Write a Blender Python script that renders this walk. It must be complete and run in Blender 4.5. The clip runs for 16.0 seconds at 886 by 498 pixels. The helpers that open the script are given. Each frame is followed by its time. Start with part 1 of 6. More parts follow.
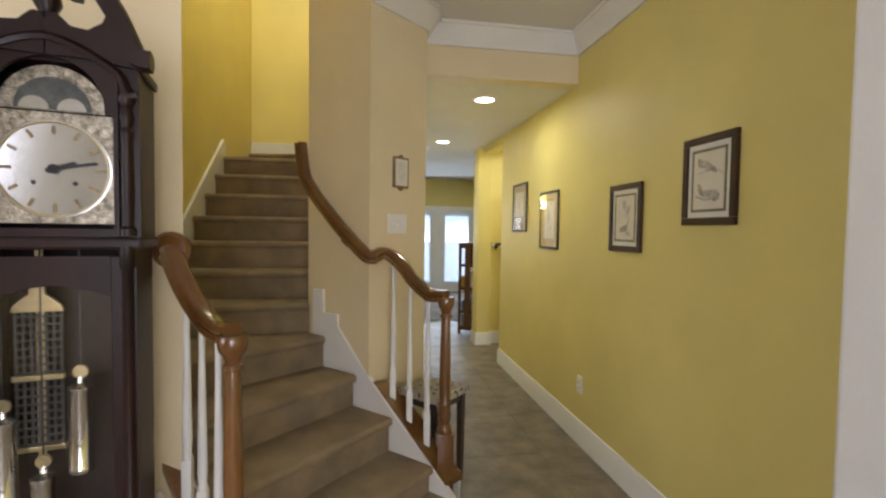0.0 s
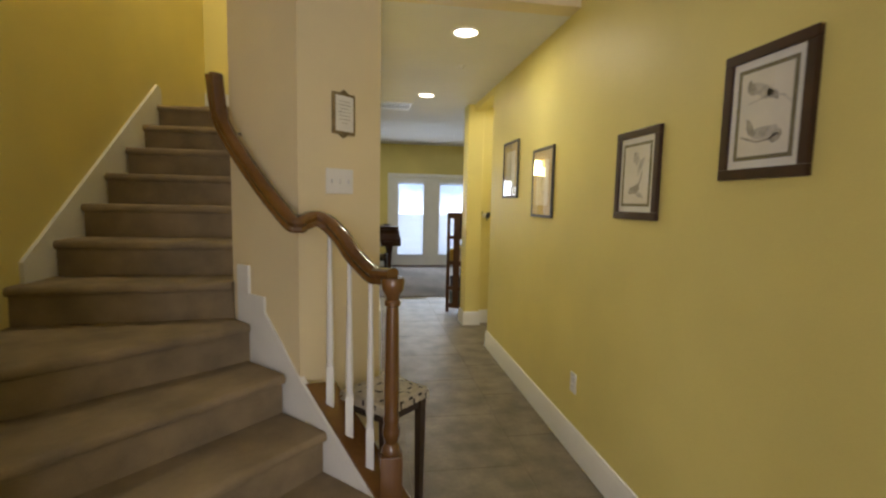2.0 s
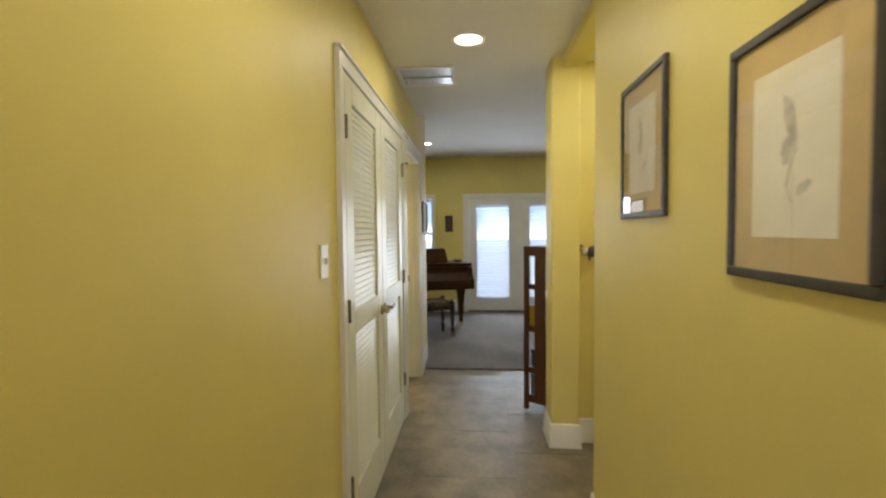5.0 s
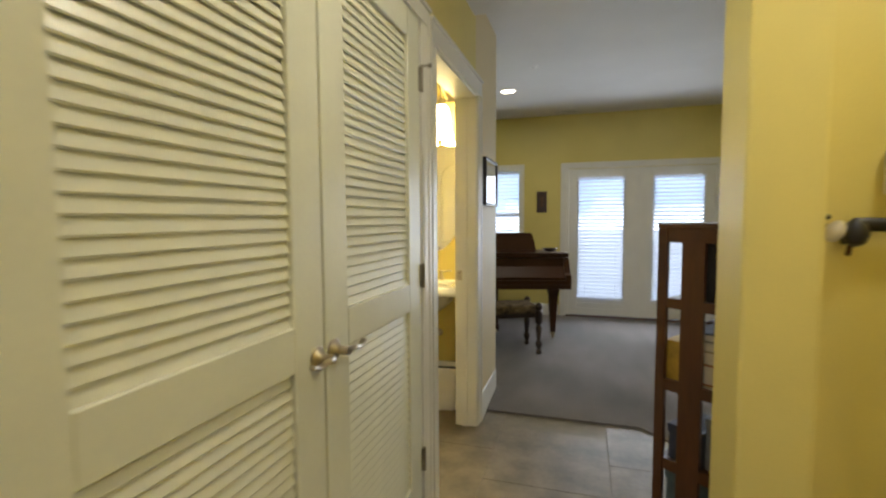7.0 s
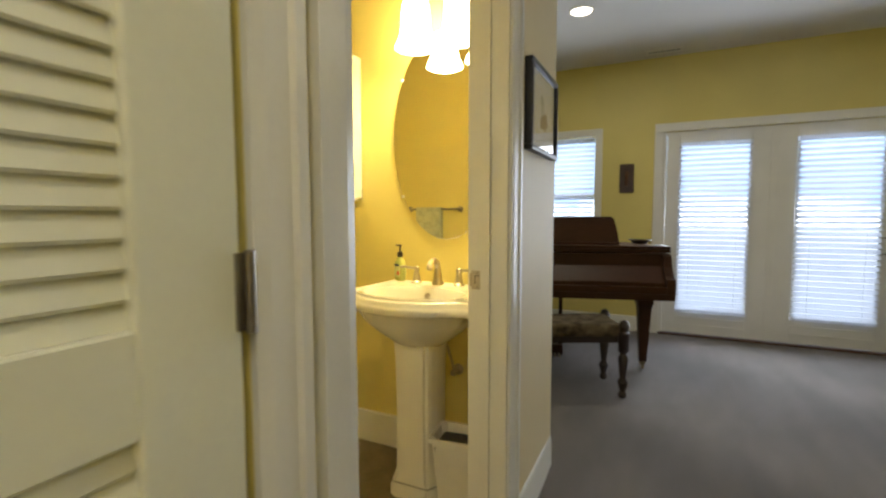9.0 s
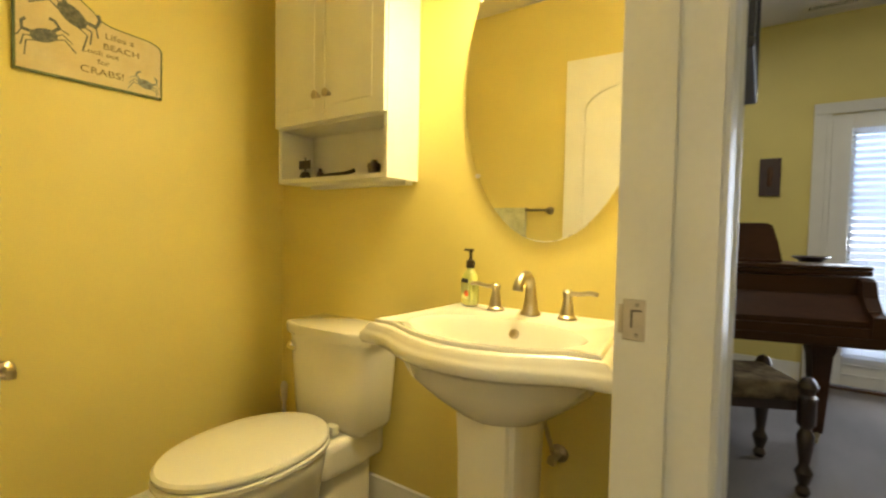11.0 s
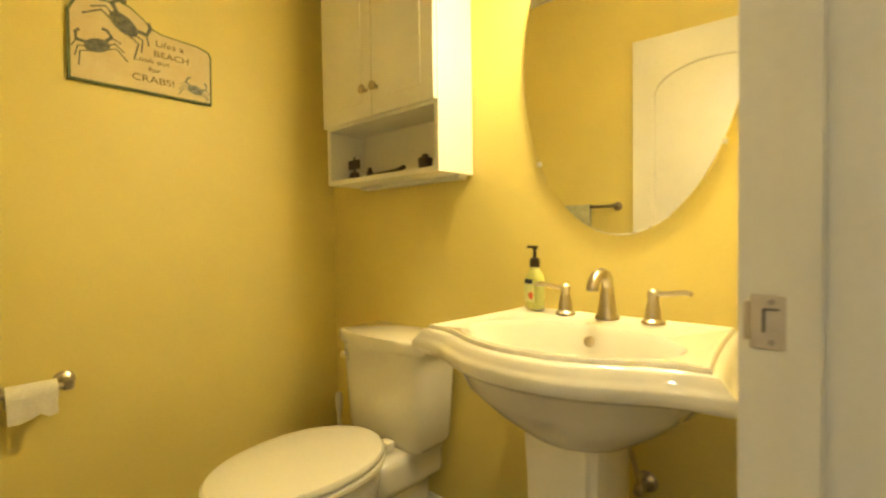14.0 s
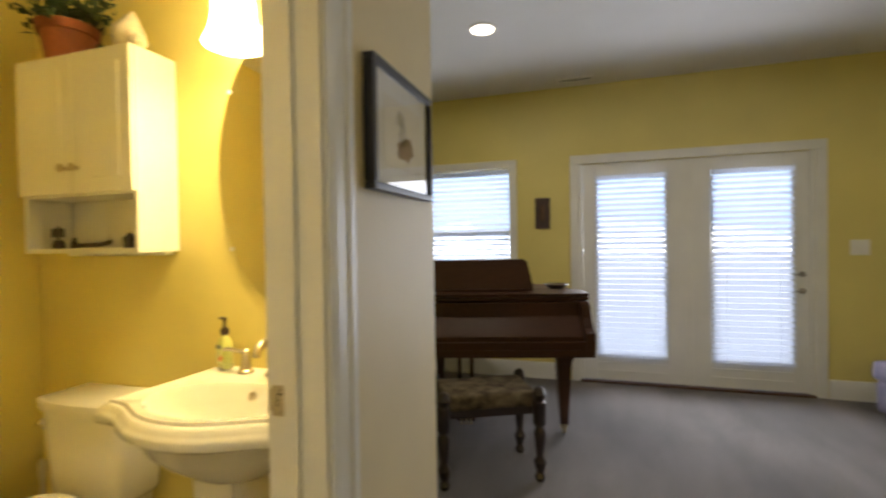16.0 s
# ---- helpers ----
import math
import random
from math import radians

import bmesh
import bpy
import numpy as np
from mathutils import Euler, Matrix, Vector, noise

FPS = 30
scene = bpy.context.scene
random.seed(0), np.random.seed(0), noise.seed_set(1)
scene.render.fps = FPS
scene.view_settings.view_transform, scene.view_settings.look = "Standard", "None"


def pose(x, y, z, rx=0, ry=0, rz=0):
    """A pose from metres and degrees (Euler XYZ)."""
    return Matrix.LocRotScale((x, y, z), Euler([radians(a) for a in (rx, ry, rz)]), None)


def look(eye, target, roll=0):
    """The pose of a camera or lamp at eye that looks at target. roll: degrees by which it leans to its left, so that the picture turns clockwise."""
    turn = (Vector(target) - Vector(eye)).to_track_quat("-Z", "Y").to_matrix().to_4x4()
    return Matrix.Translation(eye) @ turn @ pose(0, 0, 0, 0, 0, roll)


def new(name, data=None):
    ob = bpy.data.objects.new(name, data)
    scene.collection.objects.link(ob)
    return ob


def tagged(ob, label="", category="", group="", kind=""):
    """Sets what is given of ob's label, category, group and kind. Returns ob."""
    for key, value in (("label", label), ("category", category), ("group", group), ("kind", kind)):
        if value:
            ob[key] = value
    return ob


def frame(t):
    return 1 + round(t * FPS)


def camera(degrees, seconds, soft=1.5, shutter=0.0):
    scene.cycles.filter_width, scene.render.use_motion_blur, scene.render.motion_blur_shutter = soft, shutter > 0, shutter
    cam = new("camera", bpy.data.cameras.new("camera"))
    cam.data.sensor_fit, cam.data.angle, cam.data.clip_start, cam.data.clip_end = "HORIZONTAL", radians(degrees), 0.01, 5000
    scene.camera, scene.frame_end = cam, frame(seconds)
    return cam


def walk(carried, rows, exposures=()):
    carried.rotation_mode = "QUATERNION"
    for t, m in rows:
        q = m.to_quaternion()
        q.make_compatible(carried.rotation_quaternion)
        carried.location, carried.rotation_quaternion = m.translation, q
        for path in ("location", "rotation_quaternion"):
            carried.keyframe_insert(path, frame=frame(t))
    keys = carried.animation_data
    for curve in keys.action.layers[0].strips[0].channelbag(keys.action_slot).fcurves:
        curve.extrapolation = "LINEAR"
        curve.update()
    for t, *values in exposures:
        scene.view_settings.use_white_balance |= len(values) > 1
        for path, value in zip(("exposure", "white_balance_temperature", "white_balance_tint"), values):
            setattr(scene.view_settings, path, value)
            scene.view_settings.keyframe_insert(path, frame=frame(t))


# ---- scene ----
cam = camera(87.7, 16.0, soft=2.3, shutter=0.5)

PATH = [
    (0, (0.064, -0.065, 1.444), (0.395, 1.905, 1.364), 0.8),
    (0.5, (0.105, 0.005, 1.434), (0.464, 1.97, 1.332), 0.9),
    (1, (0.192, 0.125, 1.418), (0.543, 2.089, 1.286), 1.0),
    (1.5, (0.281, 0.272, 1.399), (0.62, 2.236, 1.241), 1.2),
    (2, (0.381, 0.495, 1.393), (0.695, 2.46, 1.194), 1.2),
    (2.5, (0.485, 0.781, 1.385), (0.743, 2.751, 1.159), 1.2),
    (3, (0.591, 1.113, 1.379), (0.77, 3.093, 1.162), 1.1),
    (3.2, (0.627, 1.258, 1.374), (0.770, 2.986, 1.197), 1.0),
    (5.3, (1.018, 2.809, 1.413), (0.809, 4.716, 1.346), -0.4),
    (5.5, (1.037, 2.929, 1.392), (0.780, 4.831, 1.331), -0.2),
    (6, (1.065, 3.367, 1.365), (0.678, 5.246, 1.292), -0.1),
    (6.5, (1.082, 3.807, 1.341), (0.593, 5.661, 1.245), -0.3),
    (7, (1.064, 4.226, 1.299), (0.500, 6.057, 1.171), -0.3),
    (7.5, (1.047, 4.639, 1.254), (0.414, 6.444, 1.093), -0.9),
    (8, (1.028, 4.993, 1.219), (0.324, 6.771, 1.049), -1.4),
    (8.2, (1.011, 5.117, 1.209), (0.280, 6.883, 1.033), -1.1),
    (10.3, (0.585, 6.108, 1.101), (-0.395, 7.757, 1.020), 1.1),
    (10.5, (0.550, 6.150, 1.104), (-0.452, 7.785, 1.013), 1.3),
    (11, (0.481, 6.234, 1.077), (-0.608, 7.813, 0.995), 1),
    (11.5, (0.422, 6.294, 1.059), (-0.758, 7.806, 0.982), 0.2),
    (12, (0.384, 6.326, 1.039), (-0.862, 7.786, 0.976), -0.7),
    (12.5, (0.352, 6.343, 1.025), (-0.933, 7.768, 0.972), -1.8),
    (13, (0.333, 6.361, 1.011), (-0.988, 7.755, 0.963), -2.2),
    (13.5, (0.335, 6.366, 1.012), (-0.981, 7.763, 0.955), -1.6),
    (14, (0.400, 6.337, 1.047), (-0.874, 7.771, 0.996), -0.8),
    (14.5, (0.495, 6.277, 1.098), (-0.688, 7.788, 1.053), -0.3),
    (15, (0.615, 6.214, 1.140), (-0.425, 7.828, 1.121), -0.1),
    (15.3, (0.710, 6.192, 1.177), (-0.220, 7.871, 1.162), -0.3),
    (15.5, (0.763, 6.174, 1.192), (-0.071, 7.904, 1.190), -0.5),
    (15.7, (0.832, 6.165, 1.220), (0.092, 7.936, 1.211), -0.7),
    (16, (0.917, 6.190, 1.255), (0.335, 8.019, 1.228), -0.9),
]
walk(cam, [(t, look(e, g, r)) for t, e, g, r in PATH], [(0, 0.12, 6050, 10), (0.4, 0.0, 6300, 10), (1, 0.0, 6350, 10), (2.5, -0.1, 6420, 10), (5.5, -0.13, 6480, 10), (8, -0.1, 6500, 10), (10.3, 0.0, 6520, 10), (12.5, -0.02, 6650, 12), (14, 0.0, 6650, 13), (16, -0.05, 6750, 15)])

# ---- world and lights ----
world = bpy.data.worlds.new("sky")
scene.world = world
world.use_nodes = True
wn = world.node_tree.nodes
sky = wn.new("ShaderNodeTexSky")
sky.sky_type, sky.sun_disc, sky.sun_elevation, sky.sun_rotation = "NISHITA", False, radians(38), radians(40)
wn["Background"].inputs["Strength"].default_value = 0.12
world.node_tree.links.new(sky.outputs[0], wn["Background"].inputs[0])
sun = new("sun", bpy.data.lights.new("sun", "SUN"))
sun.data.energy, sun.data.angle, sun.data.color = 3.0, radians(10), (1.0, 0.96, 0.9)
sun.matrix_world = look((6, -10, 14), (0, 8, 0))


def lamp(name, kind, place, watts, colour, target=None, **kw):
    ob = new(name, bpy.data.lights.new(name, kind))
    ob.data.energy, ob.data.color = watts, colour
    for key, value in kw.items():
        if key == "size":
            ob.data.size = value
        elif key == "size_y":
            ob.data.shape, ob.data.size_y = "RECTANGLE", value
        elif key == "disc":
            ob.data.shape, ob.data.size = "DISK", value
        elif key == "spread":
            ob.data.spread = radians(value)
    ob.matrix_world = look(place, target) if target else pose(*place)
    return ob


WARM = (1.0, 0.92, 0.71)
DAY = (0.80, 0.88, 1.0)
# recessed downlights; the last one is unseen, added to brighten the great room
for x, y, z, w in ((0.978, 3.49, 2.465, 6.8), (0.94, 5.26, 2.465, 6.0), (0.28, 9.10, 2.60, 7.5), (2.6, 8.6, 2.60, 8)):
    lamp("downlight_lamp", "AREA", (x, y, z), w, WARM, None, disc=0.13, spread=175)
# daylight in the openings of the great room and of the entry
lamp("door_daylight", "AREA", (1.70, 10.36, 1.05), 28, DAY, (1.70, 5, 0.9), size=1.7, size_y=1.6, spread=150)
lamp("window_daylight", "AREA", (-0.2, 10.36, 1.40), 9, DAY, (-0.2, 5, 1.0), size=0.8, size_y=1.0, spread=150)
lamp("entry_daylight", "AREA", (0.2, -2.60, 1.35), 48, (0.97, 0.91, 1.0), (0.2, 3, 1.2), size=1.5, size_y=1.9)
# added fill from the left for the hall's right wall; its window is unseen
lamp("side_fill", "AREA", (-2.92, -0.3, 1.45), 20, (0.97, 0.91, 1.0), (1.5, 0.6, 1.3), size=1.7, size_y=1.4)
# unseen ceiling light, added to brighten the passage walls
lamp("passage_fill", "AREA", (2.1, 5.25, 2.465), 6.5, (1.0, 0.97, 0.88), None, disc=0.13)
# the two bulbs of the powder room, at the mouths of their bells
for x in (-0.10, 0.10):
    lamp("vanity_bulb", "AREA", (x, 7.338, 1.852), 4.8, (1.0, 0.80, 0.38), None, disc=0.13, spread=175)
# stair hall above: unseen light added to brighten the treads
lamp("stair_fill", "AREA", (-0.74, 3.9, 4.9), 25, WARM, None, disc=0.3)


# ---- materials ----
def material(name, colour, rough=0.5, metal=0.0, var=0.06, scale=6.0, fine=120.0, bump=0.1, dist=0.002, second=None, clear=0.0, spec=0.5,
             stretch=(1, 1, 1), rand=0.0, sheen=0.0):
    """A surface with tone variation at two scales and fine relief."""
    m = bpy.data.materials.new(name)
    m.use_nodes = True
    nt = m.node_tree
    b = nt.nodes["Principled BSDF"]
    b.inputs["Roughness"].default_value, b.inputs["Metallic"].default_value = rough, metal
    b.inputs["Coat Weight"].default_value, b.inputs["Specular IOR Level"].default_value = clear, spec
    b.inputs["Coat Roughness"].default_value = 0.12
    b.inputs["Sheen Weight"].default_value = sheen
    tc = nt.nodes.new("ShaderNodeTexCoord")
    mp = nt.nodes.new("ShaderNodeMapping")
    mp.inputs["Scale"].default_value = stretch
    nt.links.new(tc.outputs["Object"], mp.inputs[0])
    n1, n2 = nt.nodes.new("ShaderNodeTexNoise"), nt.nodes.new("ShaderNodeTexNoise")
    n1.inputs["Scale"].default_value, n2.inputs["Scale"].default_value = scale, fine
    n1.inputs["Detail"].default_value = 6
    for n in (n1, n2):
        nt.links.new(mp.outputs[0], n.inputs["Vector"])
    ramp = nt.nodes.new("ShaderNodeValToRGB")
    c2 = second or [c * (1 - 2.2 * var) for c in colour]
    c1 = colour if second else [min(1, c * (1 + var)) for c in colour]
    ramp.color_ramp.elements[0].position, ramp.color_ramp.elements[1].position = 0.32, 0.68
    ramp.color_ramp.elements[0].color, ramp.color_ramp.elements[1].color = (*c2, 1), (*c1, 1)
    nt.links.new(n1.outputs["Fac"], ramp.inputs[0])
    mix = nt.nodes.new("ShaderNodeMix")
    mix.data_type, mix.blend_type = "RGBA", "MULTIPLY"
    mix.inputs["Factor"].default_value = min(1, var * 3)
    nt.links.new(ramp.outputs[0], mix.inputs["A"])
    nt.links.new(n2.outputs["Fac"], mix.inputs["B"])
    out = mix.outputs["Result"]
    if rand:
        info = nt.nodes.new("ShaderNodeObjectInfo")
        hsv = nt.nodes.new("ShaderNodeHueSaturation")
        rng = nt.nodes.new("ShaderNodeMapRange")
        rng.inputs["To Min"].default_value, rng.inputs["To Max"].default_value = 1 - rand, 1 + rand
        nt.links.new(info.outputs["Random"], rng.inputs[0])
        nt.links.new(rng.outputs[0], hsv.inputs["Value"])
        nt.links.new(out, hsv.inputs["Color"])
        out = hsv.outputs[0]
    nt.links.new(out, b.inputs["Base Color"])
    if bump:
        bp = nt.nodes.new("ShaderNodeBump")
        bp.inputs["Strength"].default_value, bp.inputs["Distance"].default_value = bump, dist
        nt.links.new(n2.outputs["Fac"], bp.inputs["Height"])
        nt.links.new(bp.outputs[0], b.inputs["Normal"])
    return m


def glow(name, colour, strength):
    m = bpy.data.materials.new(name)
    m.use_nodes = True
    b = m.node_tree.nodes["Principled BSDF"]
    b.inputs["Base Color"].default_value = (*colour, 1)
    b.inputs["Emission Color"].default_value, b.inputs["Emission Strength"].default_value = (*colour, 1), strength
    return m


def clear_glass(name, tint=(1, 1, 1), rough=0.0):
    m = bpy.data.materials.new(name)
    m.use_nodes = True
    b = m.node_tree.nodes["Principled BSDF"]
    b.inputs["Base Color"].default_value = (*tint, 1)
    b.inputs["Transmission Weight"].default_value, b.inputs["Roughness"].default_value, b.inputs["IOR"].default_value = 1.0, rough, 1.45
    return m


M_YELLOW = material("yellow_wall_paint", (0.79, 0.675, 0.232), 0.5, var=0.03, scale=1.6, fine=260, bump=0.12, dist=0.001)
M_CREAM = material("cream_wall_paint", (0.80, 0.68, 0.43), 0.55, var=0.03, scale=1.6, fine=260, bump=0.12, dist=0.001)
M_WHITE = material("white_trim_paint", (0.80, 0.79, 0.75), 0.32, var=0.02, scale=5, fine=90, bump=0.04)
M_LOUVER = material("ivory_door_paint", (0.775, 0.775, 0.645), 0.35, var=0.02, scale=5, fine=90, bump=0.04)
M_CEIL = material("white_ceiling_paint", (0.78, 0.76, 0.73), 0.75, var=0.02, scale=2, fine=200, bump=0.15, dist=0.001)
M_TILE = material("stone_floor_tile", (0.30, 0.25, 0.175), 0.5, var=0.10, scale=5.5, fine=40, bump=0.08, second=(0.155, 0.125, 0.085), rand=0.03)
tile_geo = M_TILE.node_tree.nodes.new("ShaderNodeNewGeometry")
for link in list(M_TILE.node_tree.links):
    if link.to_node.type == "MAPPING" and link.to_socket.name == "Vector":
        M_TILE.node_tree.links.new(tile_geo.outputs["Position"], link.to_socket)
        break
M_GROUT = material("floor_grout", (0.27, 0.235, 0.175), 0.8, var=0.08, scale=9)
M_CARPET = material("beige_carpet", (0.245, 0.215, 0.204), 0.95, var=0.10, scale=2.2, fine=420, bump=0.9, dist=0.006, second=(0.165, 0.147, 0.140), sheen=0.1, stretch=(1.7, 0.55, 1))
vn, vk = M_CARPET.node_tree.nodes, M_CARPET.node_tree.links
vtc, vwave, vmr, vmix = vn.new("ShaderNodeTexCoord"), vn.new("ShaderNodeTexWave"), vn.new("ShaderNodeMapRange"), vn.new("ShaderNodeMix")
vwave.bands_direction = "DIAGONAL"
vwave.inputs["Scale"].default_value, vwave.inputs["Distortion"].default_value, vwave.inputs["Detail"].default_value = 0.42, 5.0, 2.0
vwave.inputs["Detail Scale"].default_value = 0.8
vmr.inputs["To Min"].default_value, vmr.inputs["To Max"].default_value = 0.84, 1.12
vmix.data_type, vmix.blend_type = "RGBA", "MULTIPLY"
vmix.inputs["Factor"].default_value = 1.0
vk.new(vtc.outputs["Object"], vwave.inputs["Vector"])
vk.new(vwave.outputs["Fac"], vmr.inputs[0])
base_link = vn["Principled BSDF"].inputs["Base Color"].links[0].from_socket
vk.new(base_link, vmix.inputs["A"])
vk.new(vmr.outputs[0], vmix.inputs["B"])
vk.new(vmix.outputs["Result"], vn["Principled BSDF"].inputs["Base Color"])
M_STAIR = material("tan_stair_carpet", (0.46, 0.345, 0.20), 0.95, var=0.12, scale=6, fine=300, bump=1.0, dist=0.008, second=(0.29, 0.222, 0.135))
M_RAIL = material("brown_varnished_wood", (0.235, 0.108, 0.030), 0.22, var=0.12, scale=5, fine=60, bump=0.05, second=(0.125, 0.053, 0.015), clear=0.7, stretch=(1, 1, 0.25))
M_CLOCK = material("dark_cherry_wood", (0.030, 0.0085, 0.005), 0.42, var=0.15, scale=6, fine=70, bump=0.05, second=(0.011, 0.004, 0.003), clear=0.08, spec=0.28, stretch=(1, 1, 0.2))
M_PIANO = material("walnut_piano_wood", (0.066, 0.024, 0.008), 0.42, var=0.14, scale=5, fine=70, bump=0.03, second=(0.042, 0.015, 0.006), clear=0.04, spec=0.22, stretch=(0.3, 1, 1))
M_SHELF = material("oak_shelf_wood", (0.115, 0.042, 0.011), 0.4, var=0.14, scale=6, fine=60, bump=0.05, second=(0.07, 0.025, 0.007), stretch=(1, 1, 0.2))
M_DARK = material("near_black_wood", (0.035, 0.018, 0.012), 0.3, var=0.12, scale=8, fine=70, bump=0.04, clear=0.3)
M_FRAME = material("mahogany_frame_wood", (0.055, 0.02, 0.012), 0.35, var=0.15, scale=12, fine=120, bump=0.06)
M_GREYFR = material("charcoal_frame_wood", (0.05, 0.042, 0.036), 0.4, var=0.12, scale=12, fine=120, bump=0.05)
M_BLACK = material("black_frame_paint", (0.018, 0.017, 0.018), 0.4, var=0.05)
M_MAT = material("white_mat_board", (0.80, 0.77, 0.68), 0.8, var=0.02, scale=12)
M_PAPER = material("cream_print_paper", (0.78, 0.72, 0.58), 0.8, var=0.03, scale=12)
M_TANMAT = material("tan_mat_board", (0.58, 0.42, 0.18), 0.8, var=0.05, scale=18)
M_OLIVE = material("olive_print_line", (0.16, 0.135, 0.06), 0.6, var=0.04)
M_INK = material("brown_print_ink", (0.52, 0.45, 0.34), 0.8, var=0.16, scale=40)
M_PALEINK = material("grey_print_ink", (0.68, 0.62, 0.50), 0.8, var=0.14, scale=40)
M_PORC = material("white_porcelain", (0.82, 0.80, 0.74), 0.08, var=0.01, scale=4, bump=0.0, clear=0.6)
M_NICKEL = material("brushed_nickel", (0.55, 0.49, 0.40), 0.28, 1.0, var=0.05, scale=30, fine=300, bump=0.04)
M_CHROME = material("chrome", (0.80, 0.79, 0.77), 0.07, 1.0, var=0.01, bump=0)
M_BRASS = material("brass", (0.52, 0.42, 0.22), 0.36, 1.0, var=0.08, scale=30, fine=200, bump=0.05)
M_PEWTER = material("dull_steel", (0.36, 0.33, 0.28), 0.4, 1.0, var=0.08, scale=30)
M_MIRROR = material("mirror_silver", (0.92, 0.92, 0.90), 0.01, 1.0, var=0, bump=0)
M_PLATE = material("white_plastic", (0.82, 0.80, 0.76), 0.35, var=0.01, scale=20, bump=0.02)
M_ALUMINIUM = material("satin_aluminium", (0.86, 0.87, 0.89), 0.30, 1.0, var=0.02, scale=20, bump=0.0)
M_BLIND = material("white_blind_slat", (0.82, 0.82, 0.82), 0.5, var=0.01, bump=0.02)
bn, bl = M_BLIND.node_tree.nodes, M_BLIND.node_tree.links
btr, bmx = bn.new("ShaderNodeBsdfTranslucent"), bn.new("ShaderNodeMixShader")
btr.inputs[0].default_value = (0.85, 0.88, 0.95, 1)
bmx.inputs[0].default_value = 0.8
bl.new(bn["Principled BSDF"].outputs[0], bmx.inputs[1])
bl.new(btr.outputs[0], bmx.inputs[2])
bl.new(bmx.outputs[0], bn["Material Output"].inputs[0])
M_GLASS = clear_glass("clear_glass")
M_LIGHT = glow("lamp_glow", (1.0, 0.90, 0.72), 9.0)
M_GLOBE = glow("frosted_globe_glow", (1.0, 0.81, 0.39), 23.0)


# ---- building helpers ----
def part(name, bm, mat, parent=None, label="", smooth=False):
    """Links a bmesh as one mesh object, under a thing or part where one is given."""
    me = bpy.data.meshes.new(name)
    bmesh.ops.recalc_face_normals(bm, faces=bm.faces[:])
    bm.to_mesh(me)
    bm.free()
    for m in (mat if isinstance(mat, (list, tuple)) else (mat,)):
        me.materials.append(m)
    if smooth:
        for p in me.polygons:
            p.use_smooth = True
        me.set_sharp_from_angle(angle=radians(38))
    ob = new(name, me)
    if parent:
        ob.parent = parent
    if label:
        ob["label"] = label
    return ob


def thing(name, m, label, category, group="", kind=""):
    ob = new(name)
    ob.empty_display_size = 0.1
    ob.matrix_world = m
    return tagged(ob, label, category, group, kind)


def setting(name, bm, mat, label, category, smooth=False):
    return tagged(part(name, bm, mat, smooth=smooth), label, category, "", "structure")


def box(x0, x1, y0, y1, z0, z1, bm=None, bevel=0.0, seg=2):
    bm = bm or bmesh.new()
    r = bmesh.ops.create_cube(bm, size=1.0, matrix=Matrix.Translation(((x0 + x1) / 2, (y0 + y1) / 2, (z0 + z1) / 2)) @ Matrix.Diagonal((x1 - x0, y1 - y0, z1 - z0, 1)))
    if bevel:
        es = list({e for v in r["verts"] for e in v.link_edges})
        bmesh.ops.bevel(bm, geom=es, offset=bevel, segments=seg, affect="EDGES", profile=0.6)
    return bm


def prism(poly, z0, z1, bm=None, m=None, bevel=0.0):
    """A plan polygon raised from z0 to z1; m turns it afterwards."""
    bm = bm or bmesh.new()
    lo = [bm.verts.new((x, y, z0)) for x, y in poly]
    hi = [bm.verts.new((x, y, z1)) for x, y in poly]
    fs = [bm.faces.new(lo[::-1]), bm.faces.new(hi)]
    n = len(poly)
    for i in range(n):
        fs.append(bm.faces.new((lo[i], lo[(i + 1) % n], hi[(i + 1) % n], hi[i])))
    if bevel:
        es = list({e for f in fs[:2] for e in f.edges})
        r = bmesh.ops.bevel(bm, geom=es, offset=bevel, segments=2, affect="EDGES", profile=0.6)
        lo = hi = []
    if m is not None:
        bmesh.ops.transform(bm, matrix=m, verts=bm.verts[:])
    return bm


def lathe(profile, seg=20, bm=None, m=None, sx=1.0, sy=1.0):
    """A turned shape: (radius, height) from the bottom up."""
    bm = bm or bmesh.new()
    rings, made = [], []
    for r, z in profile:
        ring = [bm.verts.new((sx * r * math.cos(2 * math.pi * i / seg), sy * r * math.sin(2 * math.pi * i / seg), z)) for i in range(seg)]
        rings.append(ring)
        made += ring
    for a, b in zip(rings, rings[1:]):
        for i in range(seg):
            bm.faces.new((a[i], a[(i + 1) % seg], b[(i + 1) % seg], b[i]))
    bm.faces.new(rings[0][::-1])
    bm.faces.new(rings[-1])
    if m is not None:
        bmesh.ops.transform(bm, matrix=m, verts=made)
    return bm


